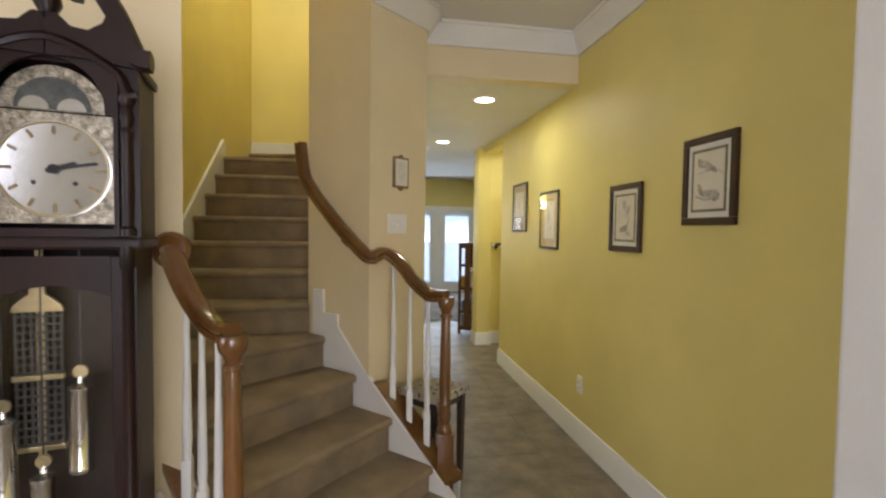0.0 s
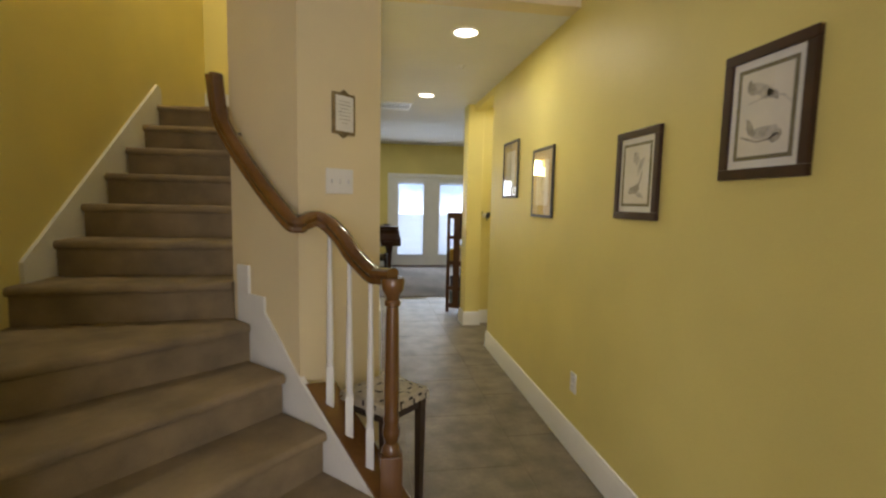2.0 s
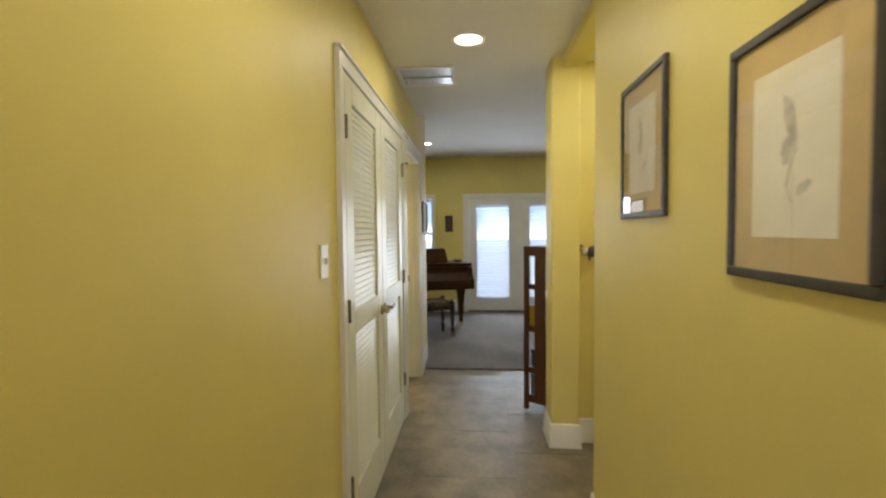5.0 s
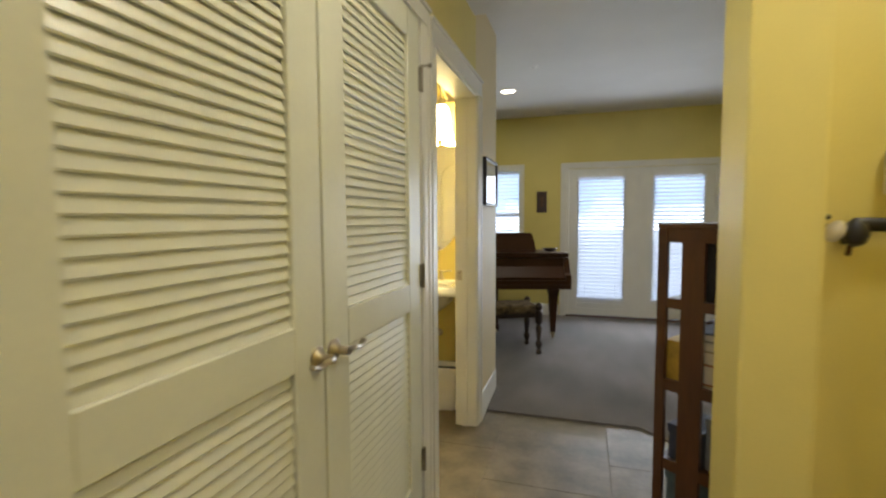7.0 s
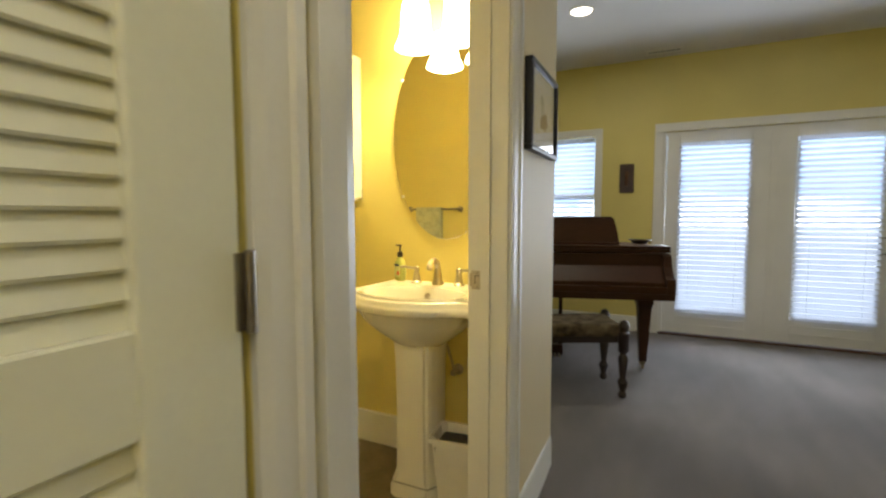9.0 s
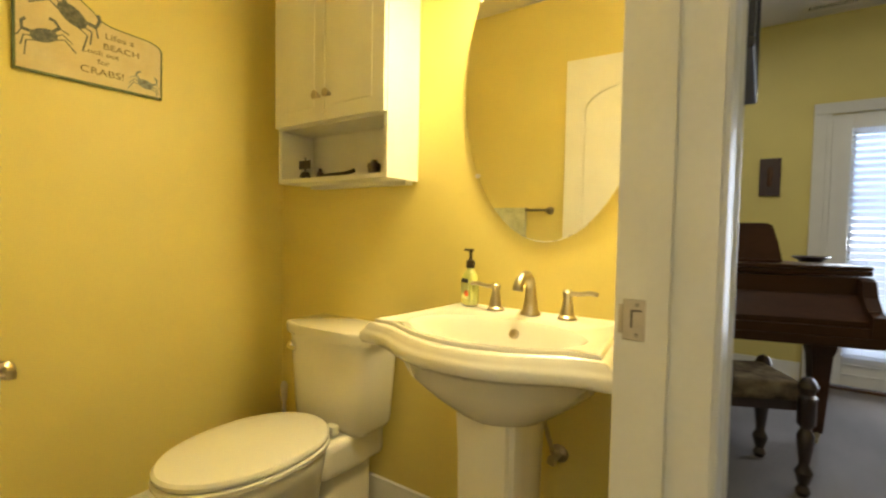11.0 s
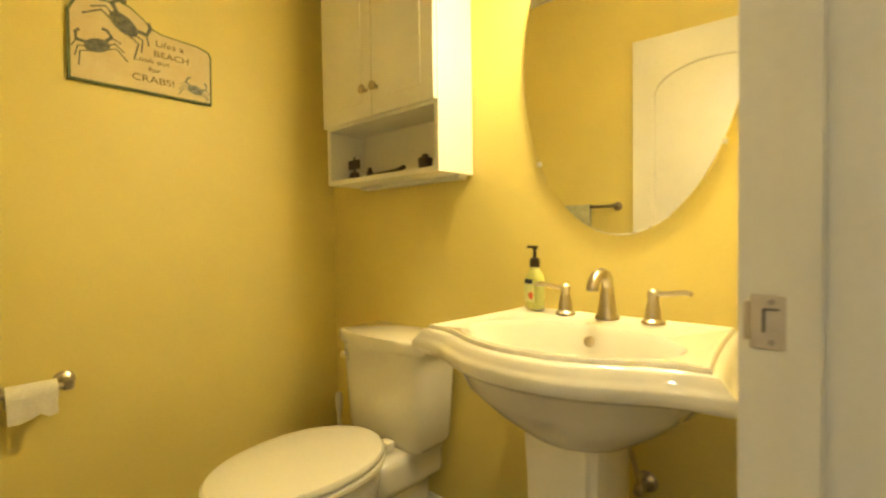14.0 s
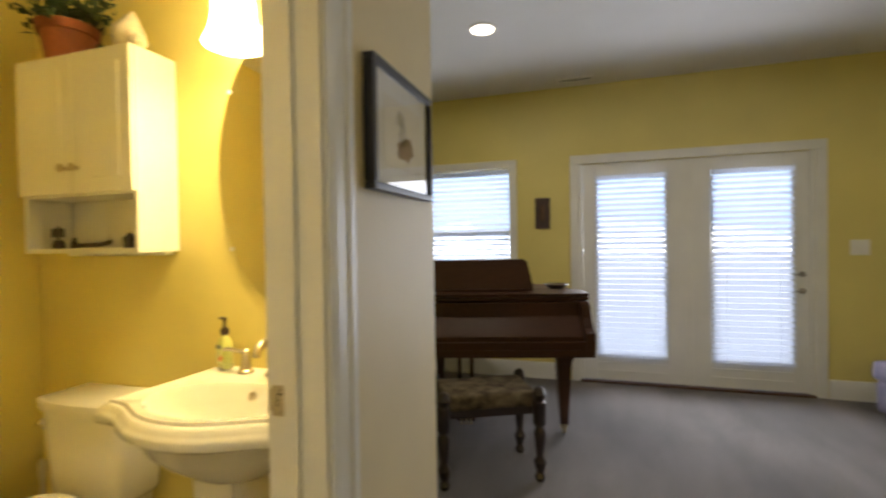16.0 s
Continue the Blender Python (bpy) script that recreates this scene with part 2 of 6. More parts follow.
def sweep(points, shape, bm=None, up=Vector((0, 0, 1))):
    """A closed cross-section (sideways, upward) carried along a line of points."""
    bm = bm or bmesh.new()
    pts = [Vector(p) for p in points]
    rings = []
    for i, p in enumerate(pts):
        d = (pts[min(i + 1, len(pts) - 1)] - pts[max(i - 1, 0)]).normalized()
        side = d.cross(up)
        side = side.normalized() if side.length > 0.05 else Vector((1, 0, 0))
        top = side.cross(d).normalized()
        rings.append([bm.verts.new(p + side * a + top * b) for a, b in shape])
    n = len(shape)
    for a, b in zip(rings, rings[1:]):
        for i in range(n):
            bm.faces.new((a[i], a[(i + 1) % n], b[(i + 1) % n], b[i]))
    bm.faces.new(rings[0][::-1])
    bm.faces.new(rings[-1])
    return bm


def circle(r, n=10, ry=None):
    return [(r * math.cos(2 * math.pi * i / n), (ry or r) * math.sin(2 * math.pi * i / n)) for i in range(n)]


def smooth_line(pts, n=6):
    """Points on a smooth curve through the given ones."""
    out = []
    p = [Vector(q) for q in pts]
    p = [p[0]] + p + [p[-1]]
    for i in range(1, len(p) - 2):
        for k in range(n):
            t = k / n
            a, b, c, d = p[i - 1], p[i], p[i + 1], p[i + 2]
            out.append(0.5 * (2 * b + (c - a) * t + (2 * a - 5 * b + 4 * c - d) * t * t + (3 * b - a - 3 * c + d) * t ** 3))
    return out + [p[-2]]


# ---- the shell of the house ----
HALL_Z, ROOM_Z, FOYER_Z, TOP_Z = 2.477, 2.615, 2.80, 5.0
XR = 1.522    # right-hand face of the hall
XL = 0.43    # left-hand face of the hall
YF = 10.44   # far wall of the great room

bm = box(XR, 1.65, 0.88, 4.80, 0, 2.9)
box(XR, 1.65, -2.7, 0.53, 0, 2.9, bm)
box(XR, 1.65, 4.80, 5.585, 2.41, 2.9, bm)
setting("wall_hall_right", bm, M_YELLOW, "yellow painted hall wall hung with pictures", "wall")
setting("wall_pilaster", box(1.21, 1.65, 0.53, 0.88, 0, FOYER_Z, bevel=0.01), M_WHITE, "white painted pilaster at the entry", "wall")
bm = box(1.65, 2.7, 4.69, 4.81, 0, 2.48)
box(2.7, 2.8, 4.69, 5.83, 0, 2.48, bm)
box(1.452, 1.63, 5.58, 5.83, 0, ROOM_Z, bm, bevel=0.012)
box(1.625, 2.7, 5.67, 5.83, 0, ROOM_Z, bm)
box(2.7, 4.3, 5.71, 5.83, 0, ROOM_Z, bm)
setting("wall_side_passage", bm, M_YELLOW, "yellow walls around the side passage", "wall")

bm = box(0.31, XL, 2.81, 4.50, 0, 2.63)
box(0.31, XL, 4.50, 5.97, 2.072, 2.63, bm)
box(0.31, XL, 5.97, 6.165, 0, 2.63, bm)
box(0.31, XL, 6.165, 6.968, 2.03, 2.63, bm)
box(0.31, 0.36, 6.968, 7.616, 0, 2.63, bm)
setting("wall_hall_left", bm, M_YELLOW, "yellow hall wall with closet and powder room doors", "wall")
# cream instead of the yellow paint: daylight glare put into the colour
setting("wall_room_return", box(0.36, XL, 6.968, 7.62, 0, 2.63), M_CREAM, "return wall beside the powder room door, daylight glare put in as cream", "wall")

PART_A, PART_B, PART_C = (XL, 2.807), (0.085, 2.50), (-0.285, 2.885)
bm = prism([PART_A, PART_B, PART_C, (-0.285, 5.37), (0.305, 5.37), (0.305, 2.812)], 0, TOP_Z)
ob = setting("wall_stair_partition", bm, [M_CREAM, M_YELLOW], "cream partition wall beside the stairs", "wall")
for p in ob.data.polygons:
    p.material_index = 0 if p.normal.y < -0.3 else 1
WALL_W = (-0.573, 1.697)
bm = prism([WALL_W, (-1.19, 2.315), (-1.19, 5.37), (-1.31, 5.37), (-1.31, 1.83), (-3.1, 1.83), (-3.1, 1.697)], 0, TOP_Z)
ob = setting("wall_stair_left", bm, [M_CREAM, M_YELLOW], "wall behind the clock turning up the yellow stairwell", "wall")
for p in ob.data.polygons:
    p.material_index = 0 if p.normal.y < -0.9 else 1
setting("wall_stair_end", box(-1.31, 0.305, 5.37, 5.49, 0, TOP_Z), M_YELLOW, "yellow wall at the head of the stairs", "wall")
bm = box(-3.1, -3.0, -2.7, -1.2, 0, 2.9)
box(-3.1, -3.0, 0.6, 1.697, 0, 2.9, bm)
box(-3.1, -3.0, -1.2, 0.6, 0, 0.7, bm)
box(-3.1, -3.0, -1.2, 0.6, 2.2, 2.9, bm)
setting("wall_foyer_left", bm, M_CREAM, "cream foyer wall", "wall")
bm = box(-3.1, -0.60, -2.82, -2.7, 0, 2.9)
box(1.0, 1.65, -2.82, -2.7, 0, 2.9, bm)
box(-0.60, 1.0, -2.82, -2.7, 2.35, 2.9, bm)
setting("wall_foyer_front", bm, M_CREAM, "cream wall around the glazed entry", "wall")
GLOW_DAY = glow("entry_daylight_glow", (0.92, 0.95, 1.0), 1.2)
setting("window_entry", box(-0.60, 1.0, -2.78, -2.76, 0, 2.35), GLOW_DAY, "bright glazed entry", "window")
# made-up glowing pane where the added side light enters
setting("side_glow_panel", box(-3.08, -3.06, -1.2, 0.6, 0.7, 2.2), GLOW_DAY, "glowing panel added as an unseen foyer window", "window")

# far wall of the great room, with its openings
FDX0, FDX1, FDZ = 0.83, 2.57, 1.925
WX0, WX1, WZ0, WZ1 = -0.62, 0.215, 0.75, 1.93
bm = box(-3.2, WX0, YF, YF + 0.15, 0, ROOM_Z)
box(WX0, WX1, YF, YF + 0.15, 0, WZ0, bm)
box(WX0, WX1, YF, YF + 0.15, WZ1, ROOM_Z, bm)
box(WX1, FDX0, YF, YF + 0.15, 0, ROOM_Z, bm)
box(FDX0, FDX1, YF, YF + 0.15, FDZ, ROOM_Z, bm)
box(FDX1, 4.3, YF, YF + 0.15, 0, ROOM_Z, bm)
setting("wall_far", bm, M_YELLOW, "yellow great room wall with window and French doors", "wall")
setting("wall_room_left", box(-3.3, -3.2, 7.49, YF, 0, ROOM_Z), M_YELLOW, "yellow great room wall", "wall")
setting("wall_room_right", box(4.3, 4.4, 5.71, YF, 0, ROOM_Z), M_YELLOW, "yellow great room wall", "wall")
bm = box(-3.2, 0.305, 7.49, 7.62, 0, ROOM_Z)
setting("wall_powder_sink", bm, M_YELLOW, "yellow powder room wall behind the basin", "wall")
setting("wall_powder_left", box(-1.36, -1.235, 5.98, 7.49, 0, 2.6), M_YELLOW, "yellow powder room wall with a wooden sign", "wall")
setting("wall_powder_near", box(-1.235, 0.31, 5.98, 6.10, 0, 2.6), M_YELLOW, "yellow powder room wall with a towel bar", "wall")

bm = box(XL, XR, 3.13, 6.93, HALL_Z, ROOM_Z + 0.1)
box(XR, 2.8, 4.69, 5.83, HALL_Z, ROOM_Z - 0.004, bm)
box(0.31, 4.4, 6.93, YF, ROOM_Z, ROOM_Z + 0.1, bm)
box(XR, 4.4, 5.83, 6.93, ROOM_Z, ROOM_Z + 0.1, bm)
box(-3.3, 0.31, 7.49, YF, ROOM_Z, ROOM_Z + 0.1, bm)
setting("ceiling", bm, M_CEIL, "white ceiling of hall and great room", "ceiling")
setting("ceiling_powder", box(-1.235, 0.31, 6.10, 7.49, 2.44, 2.54), M_CEIL, "white powder room ceiling", "ceiling")
setting("ceiling_foyer", prism([(1.65, -2.7), (1.65, 3.0), (XL, 3.0), PART_A, PART_B, WALL_W, (-3.1, 1.697), (-3.1, -2.7)], FOYER_Z, FOYER_Z + 0.12), M_CEIL, "white foyer ceiling", "ceiling")
setting("ceiling_stairwell", box(-3.1, 1.7, -2.7, 5.5, TOP_Z, TOP_Z + 0.1), M_CEIL, "white ceiling high over the stairs", "ceiling")
setting("wall_bulkhead", box(XL, XR, 3.0, 3.13, HALL_Z, FOYER_Z), M_CREAM, "cream bulkhead where the hall ceiling drops", "wall")
bm = prism([PART_B, WALL_W, (WALL_W[0] - 0.1, WALL_W[1] - 0.1), (PART_B[0], PART_B[1] - 0.2)], FOYER_Z + 0.12, TOP_Z)
setting("wall_upper_landing", bm, M_CREAM, "cream wall over the foyer ceiling's edge", "wall")

# floors
setting("floor_hall", box(-3.1, 2.8, -2.7, 7.49, -0.10, -0.002), M_GROUT, "grouted bed of the tile floor", "floor")
bm = prism([(-3.2, 7.49), (0.305, 7.49), (0.305, 7.21), (1.40, 7.21), (1.62, 6.99), (1.62, 5.83), (4.3, 5.83), (4.3, YF + 0.1), (-3.2, YF + 0.1)], -0.004, 0.012)
setting("floor_carpet", bm, M_CARPET, "beige great room carpet with vacuum marks", "carpet")
CROWN = [(0.0, 0.0), (0.0, -0.13), (-0.018, -0.13), (-0.03, -0.10), (-0.07, -0.045), (-0.085, -0.02), (-0.10, -0.015), (-0.10, 0.0)]


def moulding(name, pts, shape, label):
    return setting(name, sweep(pts, shape), M_WHITE, label, "moulding", smooth=True)


cz = FOYER_Z - 0.002
moulding("trim_crown", [(PART_B[0], PART_B[1], cz), (XL - 0.005, 2.80, cz), (XL, 2.83, cz), (XL, 2.99, cz), (XL + 0.015, 2.999, cz), (XR - 0.03, 2.999, cz)], [(-a, b) for a, b in CROWN], "white crown moulding on the partition and bulkhead")
moulding("trim_crown_right", [(XR, 2.99, cz), (XR, 0.89, cz)], [(-a, b) for a, b in CROWN], "white crown moulding over the picture wall")
BASE = [(0, 0), (0.022, 0), (0.022, 0.012), (0.017, 0.03), (0.017, 0.12), (0.011, 0.135), (0.008, 0.15), (0, 0.155)]


def baseboard(pts):
    return moulding("baseboard", [(x, y, 0.002) for x, y in pts], BASE, "white moulded baseboard")


# the profile stands out to the right of the way that the points run
baseboard([(XR, 4.81), (XR, 0.89)])
baseboard([(XL, 2.807), (XL, 4.405)])
baseboard([(XL, 7.045), (XL, 7.62), (-3.2, 7.62)])
baseboard([(1.452, 5.83), (1.452, 5.58), (1.63, 5.58), (1.63, 5.67), (2.7, 5.67)])
baseboard([(-3.2, YF), (0.745, YF)])
baseboard([(2.655, YF), (4.3, YF)])
baseboard([(-1.235, 6.10), (-1.235, 7.49), (0.31, 7.49)])
baseboard([(-3.0, 1.697), (-0.573, 1.697)])
baseboard([PART_B, PART_A])

# ---- stairs ----
RISE = 0.1805
NOSE = [((-0.119, 1.263), (0.600, 1.981)), ((-0.305, 1.455), (0.406, 2.168)), ((-0.492, 1.647), (0.212, 2.354)), ((-0.693, 1.832), (0.018, 2.540)), ((-0.940, 2.089), (-0.169, 2.724)), ((-1.195, 2.737), (-0.281, 2.837))]
NOSE += [((-1.195, y), (-0.281, y)) for y in (3.044, 3.288, 3.531, 3.784, 4.028, 4.263)] + [((-1.195, 5.23), (-0.281, 5.06))]
stairs = thing("staircase", pose(0, 0, 0), "carpeted stairs with flared lower steps and white skirts", "staircase", "", "structure")
for k, (l, r) in enumerate(NOSE, 1):
    l, r = Vector((*l, 0)), Vector((*r, 0))
    if k < len(NOSE):
        l2, r2 = Vector((*NOSE[k][0], 0)), Vector((*NOSE[k][1], 0))
    else:
        l2, r2 = Vector((-1.195, 5.37, 0)), Vector((-0.281, 5.37, 0))
    back = ((l2 + r2) / 2 - (l + r) / 2).normalized()
    z = 0.13 if k == 1 else 0.265 + RISE * (k - 2)
    li, ri, lb, rb = l + back * 0.026, r + back * 0.026, l2 + back * 0.05, r2 + back * 0.05
    bm = prism([p.xy for p in (li, ri, rb, lb)], max(0, z - RISE * 1.25), z - 0.03)
    prism([p.xy for p in (l, r, rb, lb)], z - 0.045, z, bm, bevel=0.0)
    top = [e for e in bm.edges if abs(e.verts[0].co.z - e.verts[1].co.z) < 1e-5 and min(v.co.z for v in e.verts) > z - 0.046 and all((v.co - Vector((*l.xy, v.co.z))).length < 1e-3 or (v.co - Vector((*r.xy, v.co.z))).length < 1e-3 for v in e.verts)]
    bmesh.ops.bevel(bm, geom=top, offset=0.02, segments=4, affect="EDGES", profile=0.5)
    part("step", bm, M_STAIR, stairs, smooth=True)


def upright(outline, a, b, thick):
    """A board standing along the plan line a-b: outline of (distance, height), thickness to the right."""
    a, b = Vector((*a, 0)), Vector((*b, 0))
    d = (b - a).normalized()
    n = Vector((d.y, -d.x, 0))
    bm = bmesh.new()
    f = [bm.verts.new(a + d * s + Vector((0, 0, z))) for s, z in outline]
    g = [bm.verts.new(a + d * s + n * thick + Vector((0, 0, z))) for s, z in outline]
    bm.faces.new(f)
    bm.faces.new(g[::-1])
    k = len(outline)
    for i in range(k):
        bm.faces.new((f[i], g[i], g[(i + 1) % k], f[(i + 1) % k]))
    return bm


# skirts: against the partition, and up the stairwell wall
SK0 = (0.455, 2.119)
sq = math.sqrt(0.5)
bm = upright([(-0.180, 0.000), (0.999, 0.000), (0.999, 1.078), (0.908, 1.080), (0.908, 0.944), (0.781, 0.946), (0.781, 0.875), (0.520, 0.618), (0.000, 0.180), (-0.180, 0.030)], SK0, (SK0[0] - 1, SK0[1] + 1), 0.03)
part("skirt", bm, M_WHITE, stairs)
bm = upright([(0.000, 0.822), (1.507, 1.922), (1.507, 2.190), (1.453, 2.217), (0.000, 1.085)], (-1.191, 2.842), (-1.191, 4.8), 0.02)
part("skirt", bm, M_WHITE, stairs)
part("baseboard_landing", box(-1.19, -0.285, 5.352, 5.37, 2.251, 2.39), M_WHITE, stairs)
bm = upright([(0.000, 0.000), (0.454, 0.000), (0.454, 0.559), (0.000, 0.213)], (-0.282, 1.408), (-0.583, 1.701), 0.03)
part("skirt", bm, M_WHITE, stairs)
RAIL_SHAPE = [(-0.030, -0.022), (-0.026, -0.030), (0.026, -0.030), (0.030, -0.022), (0.024, -0.008), (0.033, 0.008), (0.029, 0.022), (0.016, 0.031), (-0.016, 0.031), (-0.029, 0.022), (-0.033, 0.008), (-0.024, -0.008)]


def newel(parent, x, y, block, top):
    bm = box(x - 0.043, x + 0.043, y - 0.043, y + 0.043, 0, block, bevel=0.004)
    h = top - block
    prof = [(0.036, 0), (0.040, 0.012), (0.034, 0.03), (0.026, 0.045), (0.034, 0.075), (0.036, 0.095), (0.028, 0.125), (0.031, 0.135), (0.031, 0.15), (0.0275, 0.16),
            (0.030, 0.25), (0.025, h - 0.14), (0.023, h - 0.11), (0.031, h - 0.105), (0.031, h - 0.09), (0.024, h - 0.083), (0.033, h - 0.06), (0.042, h - 0.045), (0.046, h - 0.012), (0.040, h)]
    lathe(prof, 20, bm, Matrix.Translation((x, y, block)))
    return part("newel_post", bm, M_RAIL, parent, "turned brown newel post", smooth=True)


def baluster(parent, x, y, z0, z1):
    bm = box(x - 0.016, x + 0.016, y - 0.016, y + 0.016, z0 - 0.03, z0 + 0.16, bevel=0.003)
    h = z1 - z0
    lathe([(0.012, 0.155), (0.017, 0.165), (0.013, 0.18), (0.0165, 0.22), (0.014, 0.35), (0.010, h * 0.8), (0.0095, h)], 12, bm, Matrix.Translation((x, y, z0)))
    return part("baluster", bm, M_WHITE, parent, "white turned baluster", smooth=True)


def sloped_curb(parent, plan, zf, thick):
    bm = bmesh.new()
    hi = [bm.verts.new((x, y, zf(x, y))) for x, y in plan]
    lo = [bm.verts.new((x, y, zf(x, y) - thick)) for x, y in plan]
    bm.faces.new(hi)
    bm.faces.new(lo[::-1])
    for i in range(len(plan)):
        j = (i + 1) % len(plan)
        bm.faces.new((lo[i], lo[j], hi[j], hi[i]))
    return part("curb", bm, M_RAIL, parent, "brown wooden stair curb")


right_rail = thing("stair_railing", pose(0, 0, 0), "varnished brown handrail on white balusters, carried up the partition", "railing")
RAIL_R = [(0.467, 2.217, 1.113), (0.425, 2.262, 1.109), (0.391, 2.297, 1.113), (0.318, 2.370, 1.178), (0.268, 2.417, 1.246), (0.210, 2.467, 1.299), (0.155, 2.476, 1.318), (0.110, 2.428, 1.303)]
RAIL_U = [(0.079, 2.412, 1.299), (-0.048, 2.534, 1.426), (-0.169, 2.649, 1.571), (-0.256, 2.731, 1.691), (-0.295, 2.766, 1.780), (-0.316, 2.781, 1.948)]
part("handrail", sweep(smooth_line(RAIL_R + RAIL_U, 5), RAIL_SHAPE), M_RAIL, right_rail, smooth=True)
newel(right_rail, 0.467, 2.217, 0.417, 1.110)
zr = lambda x, y: -0.776 + 0.824 * (y - x) * sq
sloped_curb(right_rail, [(0.111, 2.481), (0.464, 2.130), (0.564, 2.221), (0.230, 2.559)], zr, 0.03)
for (x, y), zt in zip(((0.217, 2.456), (0.301, 2.370), (0.386, 2.288)), (1.272, 1.183, 1.095)):
    baluster(right_rail, x, y, zr(x, y), zt)
bm = upright([(0.0, 0.0), (0.50, 0.0), (0.50, 0.546), (0.0, 0.192)], (0.547, 2.225), (0.217, 2.551), 0.02)
part("curb_panel", bm, M_WHITE, right_rail)
for p in ((-0.069, 2.566, 1.382), (-0.271, 2.754, 1.713)):
    bm = sweep([p, (p[0] + 0.03, p[1] + 0.03, p[2] - 0.03), (p[0] + 0.055, p[1] + 0.055, p[2] - 0.02)], circle(0.008, 8))
    part("bracket", bm, M_PEWTER, right_rail)

left_rail = thing("stair_railing", pose(0, 0, 0), "short varnished brown handrail ending on a wall rosette", "railing")
RAIL_L = [(-0.327, 1.392, 1.127), (-0.369, 1.433, 1.124), (-0.415, 1.473, 1.140), (-0.461, 1.519, 1.175), (-0.523, 1.573, 1.245), (-0.580, 1.624, 1.336), (-0.599, 1.644, 1.358)]
part("handrail", sweep(smooth_line(RAIL_L, 5), RAIL_SHAPE), M_RAIL, left_rail, smooth=True)
bm = lathe([(0.058, -0.02), (0.064, -0.012), (0.064, 0.012), (0.052, 0.026), (0.02, 0.03)], 20, None, Matrix.Translation((-0.599, 1.668, 1.363)) @ pose(0, 0, 0, 90))
part("rosette", bm, M_RAIL, left_rail, smooth=True)
newel(left_rail, -0.327, 1.392, 0.430, 1.124)
zl = lambda x, y: -0.603 + 0.724 * (y - x) * sq
sloped_curb(left_rail, [(-0.259, 1.380), (-0.564, 1.700), (-0.652, 1.700), (-0.332, 1.344)], zl, 0.03)
for i, zt in enumerate((1.100, 1.161, 1.241)):
    x, y = -0.390 - 0.071 * i, 1.464 + 0.071 * i
    baluster(left_rail, x, y, zl(x, y), zt)
bm = upright([(0.0, 0.0), (0.42, 0.0), (0.42, 0.512), (0.0, 0.192)], (-0.354, 1.353), (-0.670, 1.666), 0.02)
part("curb_panel", bm, M_WHITE, left_rail)


# ---- trim, doors and windows ----
def casing_y(name, x, y0, y1, top, head=0.085, w=0.085):
    """A moulded casing on the hall's left wall, round an opening from y0 to y1."""
    ob = thing(name, pose(0, 0, 0), "white moulded door casing with a capped head", "door casing", "", "structure")
    shape = [(0, 0), (0.012, 0), (0.016, w * 0.25), (0.016, w * 0.7), (0.022, w * 0.78), (0.022, w), (0, w)]
    for a, b, s in ((y0, 0, -1), (y1, 0, 1)):
        bm = prism([(x + dx, a + s * d) for dx, d in shape], 0.002, top)
        part("casing_leg", bm, M_WHITE, ob)
    bm = box(x + 0.001, x + 0.020, y0 - w, y1 + w, top, top + head)
    box(x + 0.001, x + 0.030, y0 - w - 0.004, y1 + w + 0.004, top + head, top + head + 0.016, bm, bevel=0.004)
    part("casing_head", bm, M_WHITE, ob)
    return ob


casing_y("trim_closet", XL, 4.50, 5.97, 2.066, 0.060)
casing_y("trim_powder", XL, 6.165, 6.968, 2.03)
bm = box(0.302, XL + 0.004, 6.956, 6.968, 0, 2.03)
box(0.302, XL + 0.004, 6.160, 6.172, 0, 2.03, bm)
box(0.302, XL + 0.004, 6.172, 6.956, 2.018, 2.03, bm)
box(0.348, 0.378, 6.944, 6.956, 0, 2.018, bm)
box(0.348, 0.378, 6.172, 6.184, 0, 2.018, bm)
jamb = setting("trim_powder_jamb", bm, M_WHITE, "white door jamb with stops", "door jamb")
strike = part("strike_plate", box(0.314, 0.351, 6.9530, 6.9562, 0.917, 0.978, box(0.3075, 0.314, 6.9528, 6.9566, 0.926, 0.970, bevel=0.0016), bevel=0.0015), M_NICKEL, jamb)
for z in (0.925, 0.970):
    part("screw", lathe([(0.0035, 0), (0.003, 0.001), (0.001, 0.0012)], 10, None, Matrix.Translation((0.334, 6.9531, z)) @ pose(0, 0, 0, 90)), M_PEWTER, jamb)
# black L-strip draws the shade along two edges of the recess
b = box(0.3255, 0.3285, 6.9522, 6.956, 0.936, 0.963)
box(0.3285, 0.341, 6.9522, 6.956, 0.9605, 0.963, b)
part("strike_shade", b, M_BLACK, jamb)
part("strike_recess", box(0.3285, 0.341, 6.9524, 6.956, 0.936, 0.9605), M_NICKEL, jamb)
bm = prism([(0.30 + dx, y) for dx, y in ((0.01, 6.970), (0.002, 6.970), (-0.002, 7.00), (-0.002, 7.045), (0.01, 7.045))], 0.002, 2.09)
setting("trim_powder_inside", bm, M_WHITE, "white casing inside the powder room", "door casing")

# louvred closet doors
slat_mesh = None


